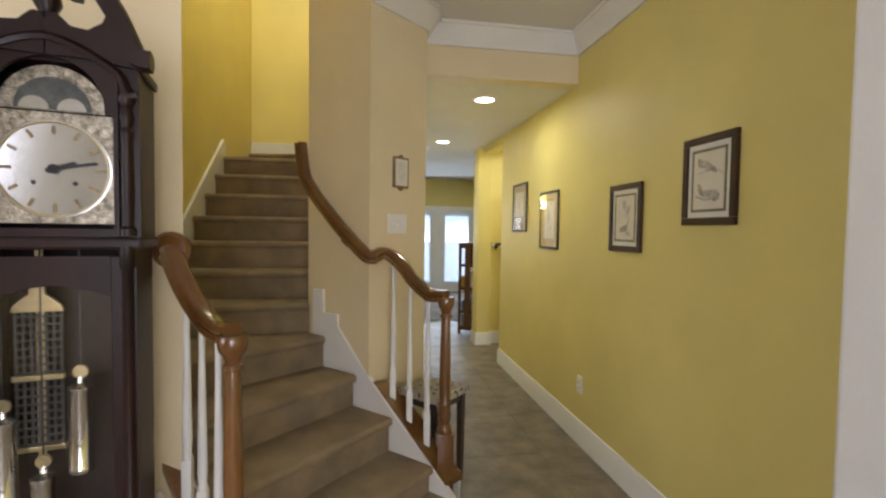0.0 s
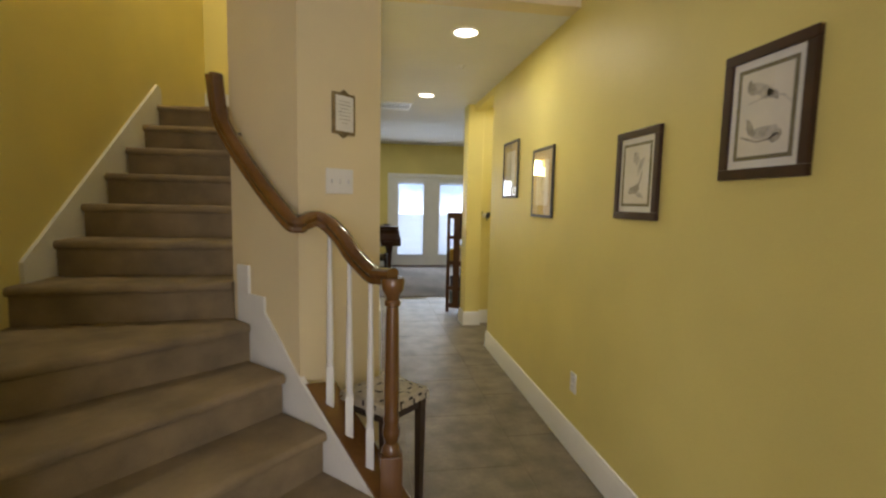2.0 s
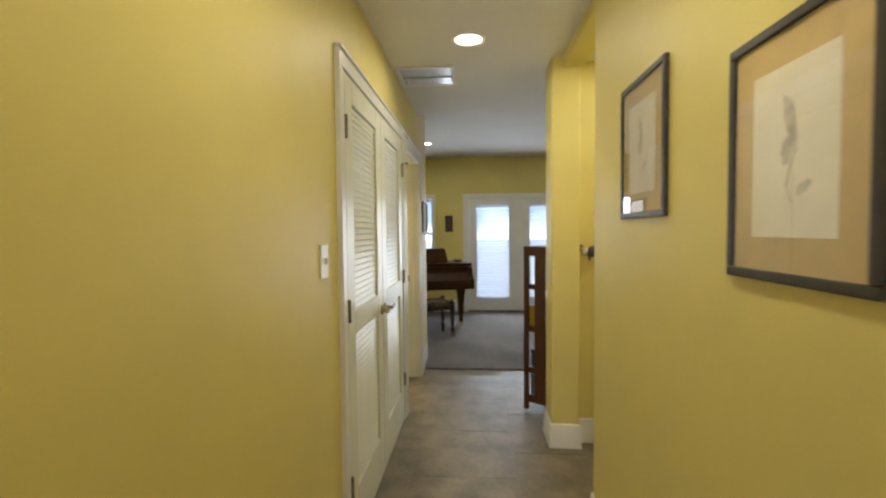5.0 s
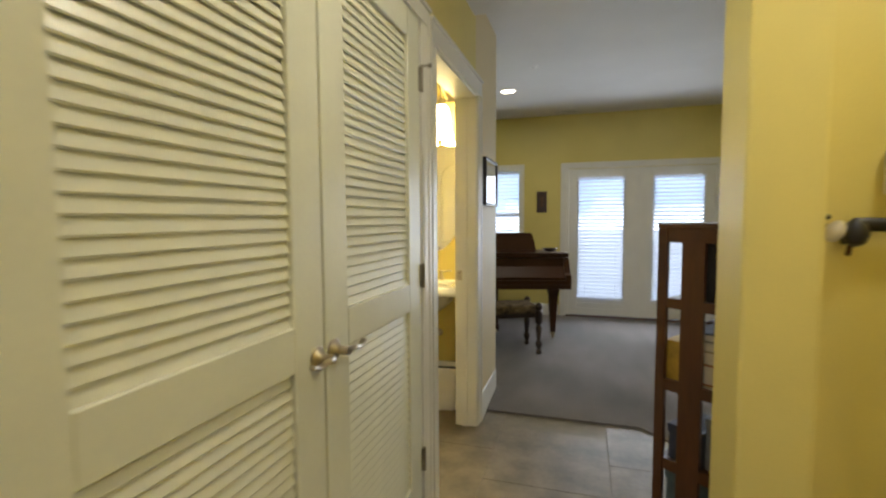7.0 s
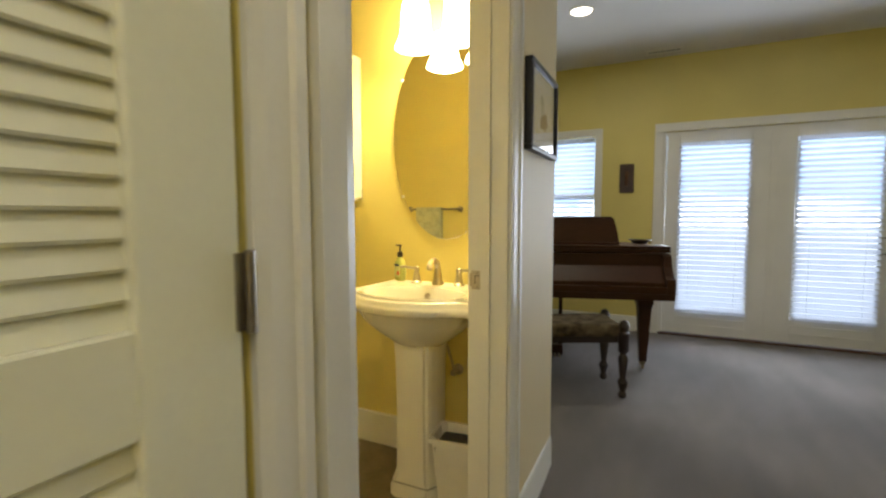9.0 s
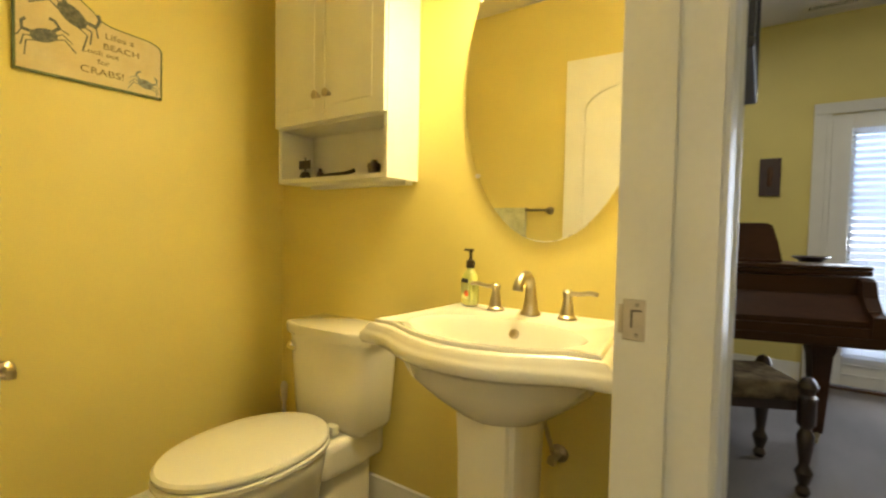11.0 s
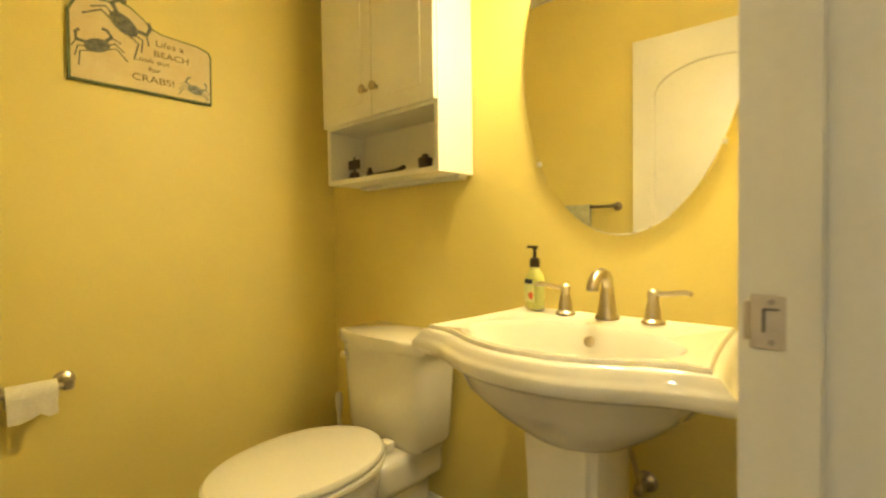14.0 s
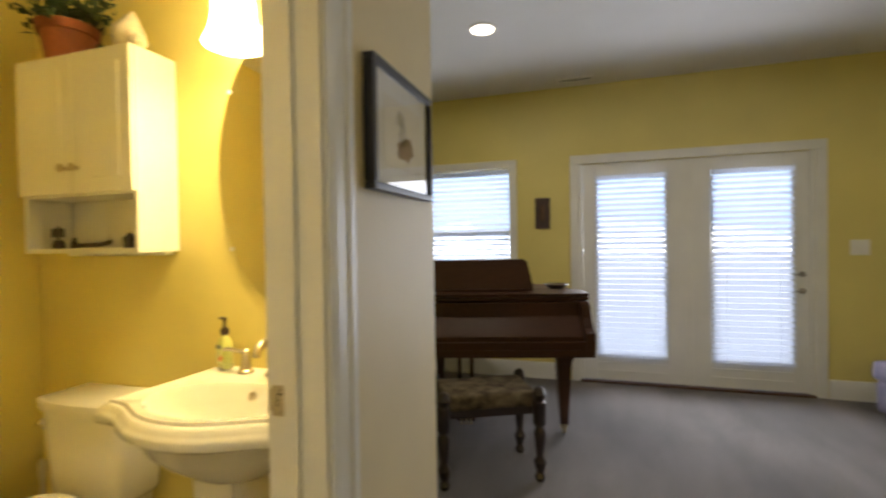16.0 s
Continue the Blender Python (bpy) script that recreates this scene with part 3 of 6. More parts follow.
def closet_door(y_hinge, y_free, name_label):
    global slat_mesh
    s = 1 if y_free > y_hinge else -1
    wdt = abs(y_free - y_hinge)
    t = thing("closet_door", pose(0.421, y_hinge, 0.010), name_label, "door", "closet doors")
    H, ST = 2.058, 0.122
    P1, P2, Q1, Q2 = 0.24, 0.935, 1.042, 1.952

    def bx(a, b, z0, z1, x0=-0.017, x1=0.017):
        return box(x0, x1, min(s * a, s * b), max(s * a, s * b), z0, z1, bevel=0.003, seg=1)
    part("stile", bx(0.003, ST, 0, H), M_LOUVER, t)
    part("stile", bx(wdt - ST, wdt - 0.002, 0, H), M_LOUVER, t)
    for z0, z1 in ((0, P1), (P2, Q1), (Q2, H)):
        part("rail", bx(ST, wdt - ST, z0, z1), M_LOUVER, t)
    if slat_mesh is None:
        sb = box(-0.003, 0.003, -0.5, 0.5, -0.0185, 0.0185, bevel=0.003, seg=1)
        bmesh.ops.transform(sb, matrix=pose(0, 0, 0, 0, -18, 0), verts=sb.verts[:])
        slat_mesh = bpy.data.meshes.new("louver_slat")
        sb.to_mesh(slat_mesh)
        sb.free()
        slat_mesh.materials.append(M_LOUVER)
    for z0, z1 in ((P1, P2), (Q1, Q2)):
        n = round((z1 - z0) / 0.0285)
        for i in range(n):
            o = new("louver_slat", slat_mesh)
            o.parent = t
            o.matrix_local = Matrix.Translation((0.0, s * wdt / 2, z0 + (i + 0.5) * (z1 - z0) / n)) @ Matrix.Diagonal((1, wdt - 2 * ST + 0.01, 1, 1))
    part("backing", box(-0.030, -0.024, min(0, s * wdt), max(0, s * wdt), 0.02, H - 0.02), M_LOUVER, t)
    for z in (0.30, 1.06, 1.83):
        bm = box(0.015, 0.021, min(s * -0.010, s * 0.012), max(s * -0.010, s * 0.012), z - 0.045, z + 0.045, bevel=0.001)
        if z > 1.5 and s < 0:
            sweep([(0.022, 0, z + 0.05), (0.055, -s * 0.012, z + 0.052)], circle(0.004, 8), bm)
            lathe([(0.009, 0), (0.009, 0.012)], 10, bm, Matrix.Translation((0.05, -s * 0.012, z + 0.052)) @ pose(0, 0, 0, 0, 90, 0))
        lathe([(0.0065, -0.048), (0.0065, 0.048)], 10, bm, Matrix.Translation((0.025, s * -0.003, z)))
        part("hinge", bm, M_PEWTER, t)
    hy, hz = s * (wdt - 0.036), 0.948
    h = part("door_handle", lathe([(0.027, 0), (0.029, 0.006), (0.020, 0.013), (0.012, 0.022), (0.011, 0.05)], 16, None, Matrix.Translation((0.017, hy, hz)) @ pose(0, 0, 0, 0, 90, 0)), M_NICKEL, t, "brushed nickel lever handle", smooth=True)
    pts = smooth_line([(0.062, hy, hz), (0.066, hy - s * 0.025, hz + 0.003), (0.064, hy - s * 0.060, hz - 0.003), (0.062, hy - s * 0.088, hz + 0.006)], 4)
    part("lever", sweep(pts, circle(0.009, 8, 0.0065)), M_NICKEL, h, smooth=True)
    return t


closet_door(4.515, 5.235, "ivory louvred closet door with a nickel lever, shut")
closet_door(5.957, 5.239, "ivory louvred closet door hung opposite its twin, shut")

# powder room door, swung fully open against the near wall
pd = thing("powder_room_door", pose(0.294, 6.160, 0.01, 0, 0, -3), "white panelled door swung open into the powder room", "door")
part("slab", box(-0.74, 0, -0.035, 0, 0, 2.01, bevel=0.002), M_WHITE, pd)
arch = [(-0.64, 1.05), (-0.10, 1.05), (-0.10, 1.72)] + [(-0.37 + 0.27 * math.cos(a), 1.72 + 0.14 * math.sin(a)) for a in [math.pi * i / 12 for i in range(1, 12)]] + [(-0.64, 1.72)]
bm = sweep([(x, 0.003, z) for x, z in arch + arch[:1]], [(-0.011, -0.004), (0.011, -0.004), (0.006, 0.006), (-0.006, 0.006)], up=Vector((0, 1, 0)))
part("panel", bm, M_WHITE, pd)
bm = sweep([(x, 0.003, z) for x, z in ((-0.64, 0.22), (-0.37, 0.22), (-0.10, 0.22), (-0.10, 0.55), (-0.10, 0.92), (-0.37, 0.92), (-0.64, 0.92), (-0.64, 0.55), (-0.64, 0.22))], [(-0.011, -0.004), (0.011, -0.004), (0.006, 0.006), (-0.006, 0.006)], up=Vector((0, 1, 0)))
part("panel", bm, M_WHITE, pd)
h = part("door_handle", lathe([(0.027, 0), (0.029, 0.006), (0.012, 0.02), (0.011, 0.05)], 16, None, Matrix.Translation((-0.68, 0, 0.97)) @ pose(0, 0, 0, -90)), M_NICKEL, pd, "nickel lever", smooth=True)
part("lever", sweep([(-0.68, 0.055, 0.97), (-0.62, 0.06, 0.972), (-0.57, 0.058, 0.978)], circle(0.008, 8)), M_NICKEL, h, smooth=True)
for z in (0.25, 1.03, 1.80):
    part("hinge", box(-0.002, 0.035, -0.004, 0.012, z - 0.045, z + 0.045, bevel=0.002), M_PEWTER, pd)

# French doors
fdcas = thing("trim_french_doors", pose(0, 0, 0), "white casing round the French doors", "door casing", "", "structure")
for x0, x1 in ((FDX0 - 0.075, FDX0), (FDX1, FDX1 + 0.075)):
    part("casing_leg", box(x0, x1, YF - 0.02, YF - 0.001, 0.013, FDZ, bevel=0.004), M_WHITE, fdcas)
part("casing_head", box(FDX0 - 0.075, FDX1 + 0.075, YF - 0.022, YF - 0.001, FDZ, FDZ + 0.075, bevel=0.004), M_WHITE, fdcas)
part("jamb", box(FDX0, FDX0 + 0.03, YF - 0.001, YF + 0.12, 0.013, FDZ), M_WHITE, fdcas)
part("jamb", box(FDX1 - 0.03, FDX1, YF - 0.001, YF + 0.12, 0.013, FDZ), M_WHITE, fdcas)
part("threshold", box(FDX0, FDX1, YF - 0.03, YF + 0.12, 0.0, 0.03, bevel=0.006), M_SHELF, fdcas)
blind_slat = None


def blind(name, m, w, z0, z1, parent=None, pitch=0.047, tilt=46):
    """A slatted blind hung from a head rail; its origin is the middle of the sill line."""
    global blind_slat
    t = thing(name, m, "white horizontal blind, slats part open, bright with daylight", "window blind", "window blinds")
    if blind_slat is None:
        sb = box(-0.5, 0.5, -0.024, 0.024, -0.0013, 0.0013)
        blind_slat = bpy.data.meshes.new("blind_slat")
        sb.to_mesh(blind_slat)
        sb.free()
        blind_slat.materials.append(M_BLIND)
    n = int((z1 - z0) / pitch)
    for i in range(n):
        o = new("slat", blind_slat)
        o.parent = t
        o.matrix_local = Matrix.Translation((0, 0, z0 + (i + 0.5) * pitch)) @ pose(0, 0, 0, tilt + 3 * math.sin(i * 1.7)) @ Matrix.Diagonal((w, 1, 1, 1))
    part("head_rail", box(-w / 2, w / 2, -0.025, 0.025, z1 - 0.03, z1 + 0.01, bevel=0.003), M_BLIND, t)
    part("bottom_rail", box(-w / 2, w / 2, -0.02, 0.02, z0 - 0.018, z0 + 0.006, bevel=0.003), M_BLIND, t)
    for x in (-w * 0.32, w * 0.32):
        part("cord", box(x - 0.001, x + 0.001, -0.027, -0.025, z0, z1), M_BLIND, t)
    return t


for i, (x0, x1, g0, g1) in enumerate(((0.862, 1.696, 0.968, 1.536), (1.704, 2.538, 1.861, 2.434))):
    d = thing("french_door", pose(x0, YF + 0.03, 0.035), "white full-glass French door with a blind", "door", "French doors")
    wd, H = x1 - x0, FDZ - 0.04
    a, b = g0 - x0, g1 - x0
    for n, e in (("stile", (0, a, 0, H)), ("stile", (b, wd, 0, H)), ("rail", (a, b, 0, 0.215)), ("rail", (a, b, 1.785, H))):
        part(n, box(e[0], e[1], -0.022, 0.022, e[2], e[3], bevel=0.003), M_WHITE, d)
    for e in ((a, a + 0.02, 0.215, 1.785), (b - 0.02, b, 0.215, 1.785), (a + 0.02, b - 0.02, 0.215, 0.235), (a + 0.02, b - 0.02, 1.765, 1.785)):
        part("glazing_bead", box(e[0], e[1], -0.030, -0.022, e[2], e[3], bevel=0.003), M_WHITE, d)
    for z in (0.075, 0.145):
        part("kick_moulding", box(a, b, -0.030, -0.022, z, z + 0.012, bevel=0.003), M_WHITE, d)
    if i == 0:
        part("astragal", box(wd - 0.022, wd + 0.030, -0.030, -0.0225, 0, H, bevel=0.003), M_WHITE, d)
        part("astragal", box(wd - 0.022, wd + 0.030, 0.0225, 0.030, 0, H, bevel=0.003), M_WHITE, d)
    g = part("pane", box(a, b, 0.004, 0.010, 0.215, 1.785), M_GLASS, d)
    g.visible_shadow = False
    for z in (0.25, 0.95, 1.65):
        part("hinge", box(-0.008 if i else wd - 0.012, 0.012 if i else wd + 0.004, -0.028, -0.020, z - 0.045, z + 0.045), M_PEWTER, d)
    if i:
        for z, r in ((0.93, 0.022), (0.80, 0.024)):
            h = part("door_handle", lathe([(r, 0), (r, 0.012), (0.012, 0.02), (0.011, 0.05)], 14, None, Matrix.Translation((wd - 0.05, -0.022, z)) @ pose(0, 0, 0, 90)), M_PEWTER, d, smooth=True)
            part("lever", sweep([(wd - 0.05, -0.07, z), (wd - 0.11, -0.072, z)], circle(0.007, 8)), M_PEWTER, h, smooth=True)
    blind("window_blind", pose((g0 + g1) / 2, YF - 0.018, 0), g1 - g0, 0.262, 1.80)

win = thing("window_1", pose(0, 0, 0), "white framed window beside the French doors", "window", "", "structure")
for x0, x1 in ((WX0 - 0.07, WX0), (WX1, WX1 + 0.07)):
    part("casing_leg", box(x0, x1, YF - 0.02, YF - 0.001, WZ0, WZ1, bevel=0.004), M_WHITE, win)
part("casing_head", box(WX0 - 0.07, WX1 + 0.07, YF - 0.022, YF - 0.001, WZ1, WZ1 + 0.07, bevel=0.004), M_WHITE, win)
part("window_sill", box(WX0 - 0.09, WX1 + 0.09, YF - 0.05, YF + 0.10, WZ0 - 0.03, WZ0, bevel=0.006), M_WHITE, win)
g = part("pane", box(WX0, WX1, YF + 0.07, YF + 0.076, WZ0, WZ1), M_GLASS, win)
g.visible_shadow = False
part("sash_rail", box(WX0, WX1, YF + 0.055, YF + 0.09, 1.32, 1.36), M_WHITE, win)
blind("window_blind", pose((WX0 + WX1) / 2, YF + 0.025, 0), WX1 - WX0 - 0.02, WZ0 + 0.03, WZ1 - 0.02, tilt=-38)

# outdoors beyond the glass: a bright patio, and garden and pale sky on a self-lit backdrop
GARDEN_GLOW = bpy.data.materials.new("garden_glow")
GARDEN_GLOW.use_nodes = True
hn, hl = GARDEN_GLOW.node_tree.nodes, GARDEN_GLOW.node_tree.links
hb = hn["Principled BSDF"]
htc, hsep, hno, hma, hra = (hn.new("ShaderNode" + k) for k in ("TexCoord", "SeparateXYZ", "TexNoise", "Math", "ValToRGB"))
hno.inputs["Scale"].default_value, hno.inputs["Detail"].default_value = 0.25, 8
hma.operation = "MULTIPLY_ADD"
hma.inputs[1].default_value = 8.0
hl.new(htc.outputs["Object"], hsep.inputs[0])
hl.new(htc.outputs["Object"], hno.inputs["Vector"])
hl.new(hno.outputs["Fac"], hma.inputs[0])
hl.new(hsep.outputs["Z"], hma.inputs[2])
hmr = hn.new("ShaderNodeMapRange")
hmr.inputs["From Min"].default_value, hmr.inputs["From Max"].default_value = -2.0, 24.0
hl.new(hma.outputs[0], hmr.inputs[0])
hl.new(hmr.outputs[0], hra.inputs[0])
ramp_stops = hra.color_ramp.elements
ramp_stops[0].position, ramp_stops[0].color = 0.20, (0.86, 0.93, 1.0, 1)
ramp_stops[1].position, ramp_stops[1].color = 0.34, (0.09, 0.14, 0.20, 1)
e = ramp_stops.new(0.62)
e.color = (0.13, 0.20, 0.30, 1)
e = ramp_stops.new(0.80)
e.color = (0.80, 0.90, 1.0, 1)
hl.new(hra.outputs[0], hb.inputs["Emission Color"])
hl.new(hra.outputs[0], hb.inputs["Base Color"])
# the backdrop glows by itself in place of daylight on the garden
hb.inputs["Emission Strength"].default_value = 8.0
setting("backdrop", box(-70, 70, 62, 62.2, -2, 45), GARDEN_GLOW, "self-lit backdrop of bright garden and sky in the distance", "backdrop")
setting("ground", box(-60, 60, YF + 0.16, 140, -0.2, -0.12), material("pale_patio_concrete", (0.72, 0.72, 0.72), 0.9, var=0.06, scale=2), "pale concrete patio", "ground")


# ---- powder room ----
def poly_radius(poly, ang):
    """How far a star-shaped outline reaches from its origin at an angle."""
    d = Vector((math.cos(ang), math.sin(ang)))
    best = 0.0
    for i in range(len(poly)):
        a, b = Vector(poly[i]), Vector(poly[(i + 1) % len(poly)])
        e = b - a
        den = d.x * e.y - d.y * e.x
        if abs(den) < 1e-9:
            continue
        t = (a.x * e.y - a.y * e.x) / den
        u = (a.x * d.y - a.y * d.x) / den
        if t > 0 and -1e-6 <= u <= 1 + 1e-6:
            best = max(best, t)
    return best


def loft(rings, cap0=True, cap1=True, bm=None):
    bm = bm or bmesh.new()
    vs = [[bm.verts.new(p) for p in r] for r in rings]
    n = len(vs[0])
    for a, b in zip(vs, vs[1:]):
        for i in range(n):
            bm.faces.new((a[i], a[(i + 1) % n], b[(i + 1) % n], b[i]))
    if cap0:
        bm.faces.new(vs[0][::-1])
    if cap1:
        bm.faces.new(vs[-1])
    return bm


def basin():
    t = thing("pedestal_sink", pose(-0.03, 7.485, 0), "white porcelain pedestal basin with a moulded rim", "sink")
    half = [(0.0, -0.510), (0.06, -0.506), (0.12, -0.490), (0.18, -0.460), (0.225, -0.435), (0.265, -0.422), (0.318, -0.420), (0.309, -0.36), (0.300, -0.28), (0.290, -0.15), (0.285, -0.004)]
    cy = -0.27
    poly = [(x, y - cy) for x, y in half] + [(-x, y - cy) for x, y in reversed(half) if x > 0]
    N = 144
    angs = [2 * math.pi * i / N for i in range(N)]
    R = [poly_radius(poly, a) for a in angs]

    def ring(k, z, off=0.0):
        return [(math.cos(a) * (r * k + off), cy + math.sin(a) * (r * k + off), z) for a, r in zip(angs, R)]

    def oval(rx, ry, y, z, mixin=0.0):
        out = []
        for a, r in zip(angs, R):
            x0, y0 = rx * math.cos(a), y + ry * math.sin(a)
            x1, y1 = math.cos(a) * r * 0.9, cy + math.sin(a) * r * 0.9
            out.append((x0 * (1 - mixin) + x1 * mixin, min(-0.004, y0 * (1 - mixin) + y1 * mixin), z))
        return out
    rings = [oval(0.085, 0.075, -0.24, 0.618), oval(0.13, 0.12, -0.245, 0.648), oval(0.19, 0.17, -0.25, 0.693), oval(0.235, 0.20, -0.26, 0.735), oval(0.24, 0.21, -0.265, 0.775, 0.45),
             ring(0.94, 0.788), ring(0.970, 0.790), ring(0.990, 0.795), ring(0.998, 0.803), ring(0.998, 0.810), ring(0.990, 0.816), ring(0.972, 0.820), ring(0.955, 0.827), ring(0.935, 0.836), ring(0.915, 0.841),
             ring(0.895, 0.842), ring(0.885, 0.843), ring(0.880, 0.848), ring(0.870, 0.851), ring(0.855, 0.851), ring(0.84, 0.849),
             oval(0.222, 0.140, -0.305, 0.846), oval(0.213, 0.133, -0.305, 0.835), oval(0.20, 0.125, -0.30, 0.79), oval(0.165, 0.11, -0.295, 0.735), oval(0.09, 0.06, -0.29, 0.705), oval(0.02, 0.02, -0.29, 0.70)]
    for r in rings:
        for i, p in enumerate(r):
            r[i] = (p[0], min(p[1], -0.002), p[2])
    part("basin", loft(rings), M_PORC, t, smooth=True)
    ped = [(x, y) for x, y in ((-0.085, -0.16), (-0.10, -0.29), (-0.075, -0.335), (0.075, -0.335), (0.10, -0.29), (0.085, -0.16))]
    rp = []
    for k, z in ((1.25, 0.0), (1.25, 0.05), (1.12, 0.075), (1.0, 0.11), (0.96, 0.35), (1.0, 0.55), (1.05, 0.64)):
        rp.append([(x * k * 0.92, -0.25 + (y + 0.25) * k, z) for x, y in ped])
    b = loft(rp)
    bmesh.ops.bevel(b, geom=[e for e in b.edges if abs((e.verts[0].co - e.verts[1].co).z) > 0.03], offset=0.012, segments=2, affect="EDGES")
    part("pedestal", b, M_PORC, t, smooth=True)
    b = lathe([(0.013, 0), (0.013, 0.004), (0.009, 0.006)], 16, None, Matrix.Translation((0.0, -0.182, 0.812)) @ pose(0, 0, 0, 62))
    part("overflow_ring", b, M_NICKEL, t, smooth=True)
    b = lathe([(0.022, 0), (0.022, 0.004), (0.012, 0.008)], 16, None, Matrix.Translation((0, -0.29, 0.701)))
    part("drain", b, M_NICKEL, t, smooth=True)
    # widespread tap
    f = part("faucet", lathe([(0.028, 0.0), (0.027, 0.006), (0.021, 0.012), (0.018, 0.035), (0.015, 0.06), (0.0125, 0.078)], 18, None, Matrix.Translation((0.0, -0.085, 0.850))), M_NICKEL, t, "brushed nickel gooseneck tap", smooth=True)
    pts = smooth_line([(0, -0.085, 0.92), (0, -0.090, 0.940), (0, -0.110, 0.957), (0, -0.140, 0.955), (0, -0.162, 0.938), (0, -0.168, 0.922)], 5)
    part("spout", sweep(pts, circle(0.0128, 12), up=Vector((1, 0, 0))), M_NICKEL, f, smooth=True)
    for sx in (-1, 1):
        x = sx * 0.105 - 0.002
        h = part("tap_handle", lathe([(0.025, 0), (0.024, 0.005), (0.018, 0.010), (0.0145, 0.034), (0.010, 0.054), (0.0125, 0.060), (0.0125, 0.070), (0.007, 0.076)], 18, None, Matrix.Translation((x, -0.085, 0.850))), M_NICKEL, t, "brushed nickel lever tap", smooth=True)
        part("lever", sweep(smooth_line([(x, -0.085, 0.916), (x + sx * 0.03, -0.087, 0.917), (x + sx * 0.060, -0.09, 0.922), (x + sx * 0.078, -0.092, 0.920)], 4), circle(0.0085, 10, 0.006)), M_NICKEL, h, smooth=True)
    return t


basin()
pipes = thing("water_supply", pose(0.03, 7.49, 0.445), "nickel supply valve on the wall under the basin", "plumbing")
part("escutcheon", lathe([(0.026, 0), (0.024, 0.006), (0.012, 0.012), (0.010, 0.05)], 18, None, pose(0, 0, 0, 90)), M_NICKEL, pipes, smooth=True)
part("valve_knob", lathe([(0.012, -0.010), (0.014, 0), (0.012, 0.010)], 14, None, Matrix.Translation((0, -0.055, 0)) @ pose(0, 0, 0, 0, 90)), M_NICKEL, pipes, smooth=True)
part("supply_tube", sweep(smooth_line([(0, -0.045, 0.01), (-0.02, -0.05, 0.08), (-0.06, -0.07, 0.22)], 4), circle(0.006, 8)), M_NICKEL, pipes, smooth=True)

# soap pump bottle
st = thing("soap_dispenser", pose(-0.232, 7.415, 0.853, 0, 0, -20), "clear green pump soap bottle with a dark pump", "soap bottle")
rr = [[(math.copysign(abs(math.cos(a)) ** 0.6, math.cos(a)) * 0.030 * k, math.copysign(abs(math.sin(a)) ** 0.6, math.sin(a)) * 0.021 * k, z) for a in [2 * math.pi * i / 24 for i in range(24)]] for k, z in ((0.9, 0), (1, 0.006), (1.0, 0.06), (0.92, 0.10), (0.6, 0.118), (0.42, 0.123), (0.42, 0.13))]
part("bottle", loft(rr), material("pale_green_soap", (0.58, 0.62, 0.20), 0.12, var=0.06, scale=20, bump=0, clear=0.6), st, smooth=True)
part("label_panel", box(-0.021, 0.021, -0.0235, -0.021, 0.022, 0.088), material("soap_label", (0.70, 0.74, 0.34), 0.4, var=0.06, scale=60), st)
part("label_band", box(-0.017, 0.017, -0.0250, -0.0232, 0.078, 0.092), material("navy_label", (0.02, 0.03, 0.08), 0.4), st)
part("label_fruit", lathe([(0.011, 0), (0.011, 0.0015)], 16, None, Matrix.Translation((0.010, -0.0235, 0.042)) @ pose(0, 0, 0, 90)), material("coral_label", (0.75, 0.16, 0.07), 0.4), st)
b = lathe([(0.015, 0.128), (0.016, 0.145), (0.013, 0.155), (0.006, 0.158), (0.005, 0.18), (0.007, 0.182), (0.007, 0.190)], 14)
box(-0.030, 0.010, -0.006, 0.006, 0.186, 0.194, b, bevel=0.002)
part("pump", b, M_DARK, st, "dark green pump head", smooth=True)
st.scale = (0.88, 0.88, 0.86)

# toilet
tl = thing("toilet", pose(-0.725, 7.485, 0), "white two-piece toilet, lid down", "toilet")
def rounded(w, d, z, n=44, k=0.34):
    """A ring of the tank: a rectangle with well rounded corners."""
    out = []
    for i in range(n):
        c, t = math.cos(2 * math.pi * i / n), math.sin(2 * math.pi * i / n)
        out.append((-0.013 + w * math.copysign(abs(c) ** k, c), -0.105 + d * math.copysign(abs(t) ** k, t), z))
    return out


part("tank", loft([rounded(w, d, z) for w, d, z in ((0.144, 0.070, 0.378), (0.165, 0.082, 0.388), (0.176, 0.088, 0.41), (0.186, 0.094, 0.55), (0.194, 0.099, 0.695))]), M_PORC, tl, smooth=True)
part("tank_lid", prism([(-0.223, -0.004), (-0.223, -0.185)] + [(-0.013 + 0.205 * math.sin(a), -0.185 - 0.042 * math.cos(a)) for a in [math.pi * (i / 10 - 0.5) for i in range(1, 10)]] + [(0.197, -0.185), (0.197, -0.004)], 0.695, 0.735, bevel=0.010), M_PORC, tl, smooth=True)
h = part("flush_lever", lathe([(0.016, 0), (0.015, 0.016), (0.009, 0.022)], 14, None, Matrix.Translation((-0.165, -0.200, 0.655)) @ pose(0, 0, 0, 90)), M_CHROME, tl, smooth=True)
part("lever_arm", sweep([(-0.165, -0.224, 0.655), (-0.12, -0.228, 0.650)], circle(0.006, 8)), M_CHROME, h, smooth=True)


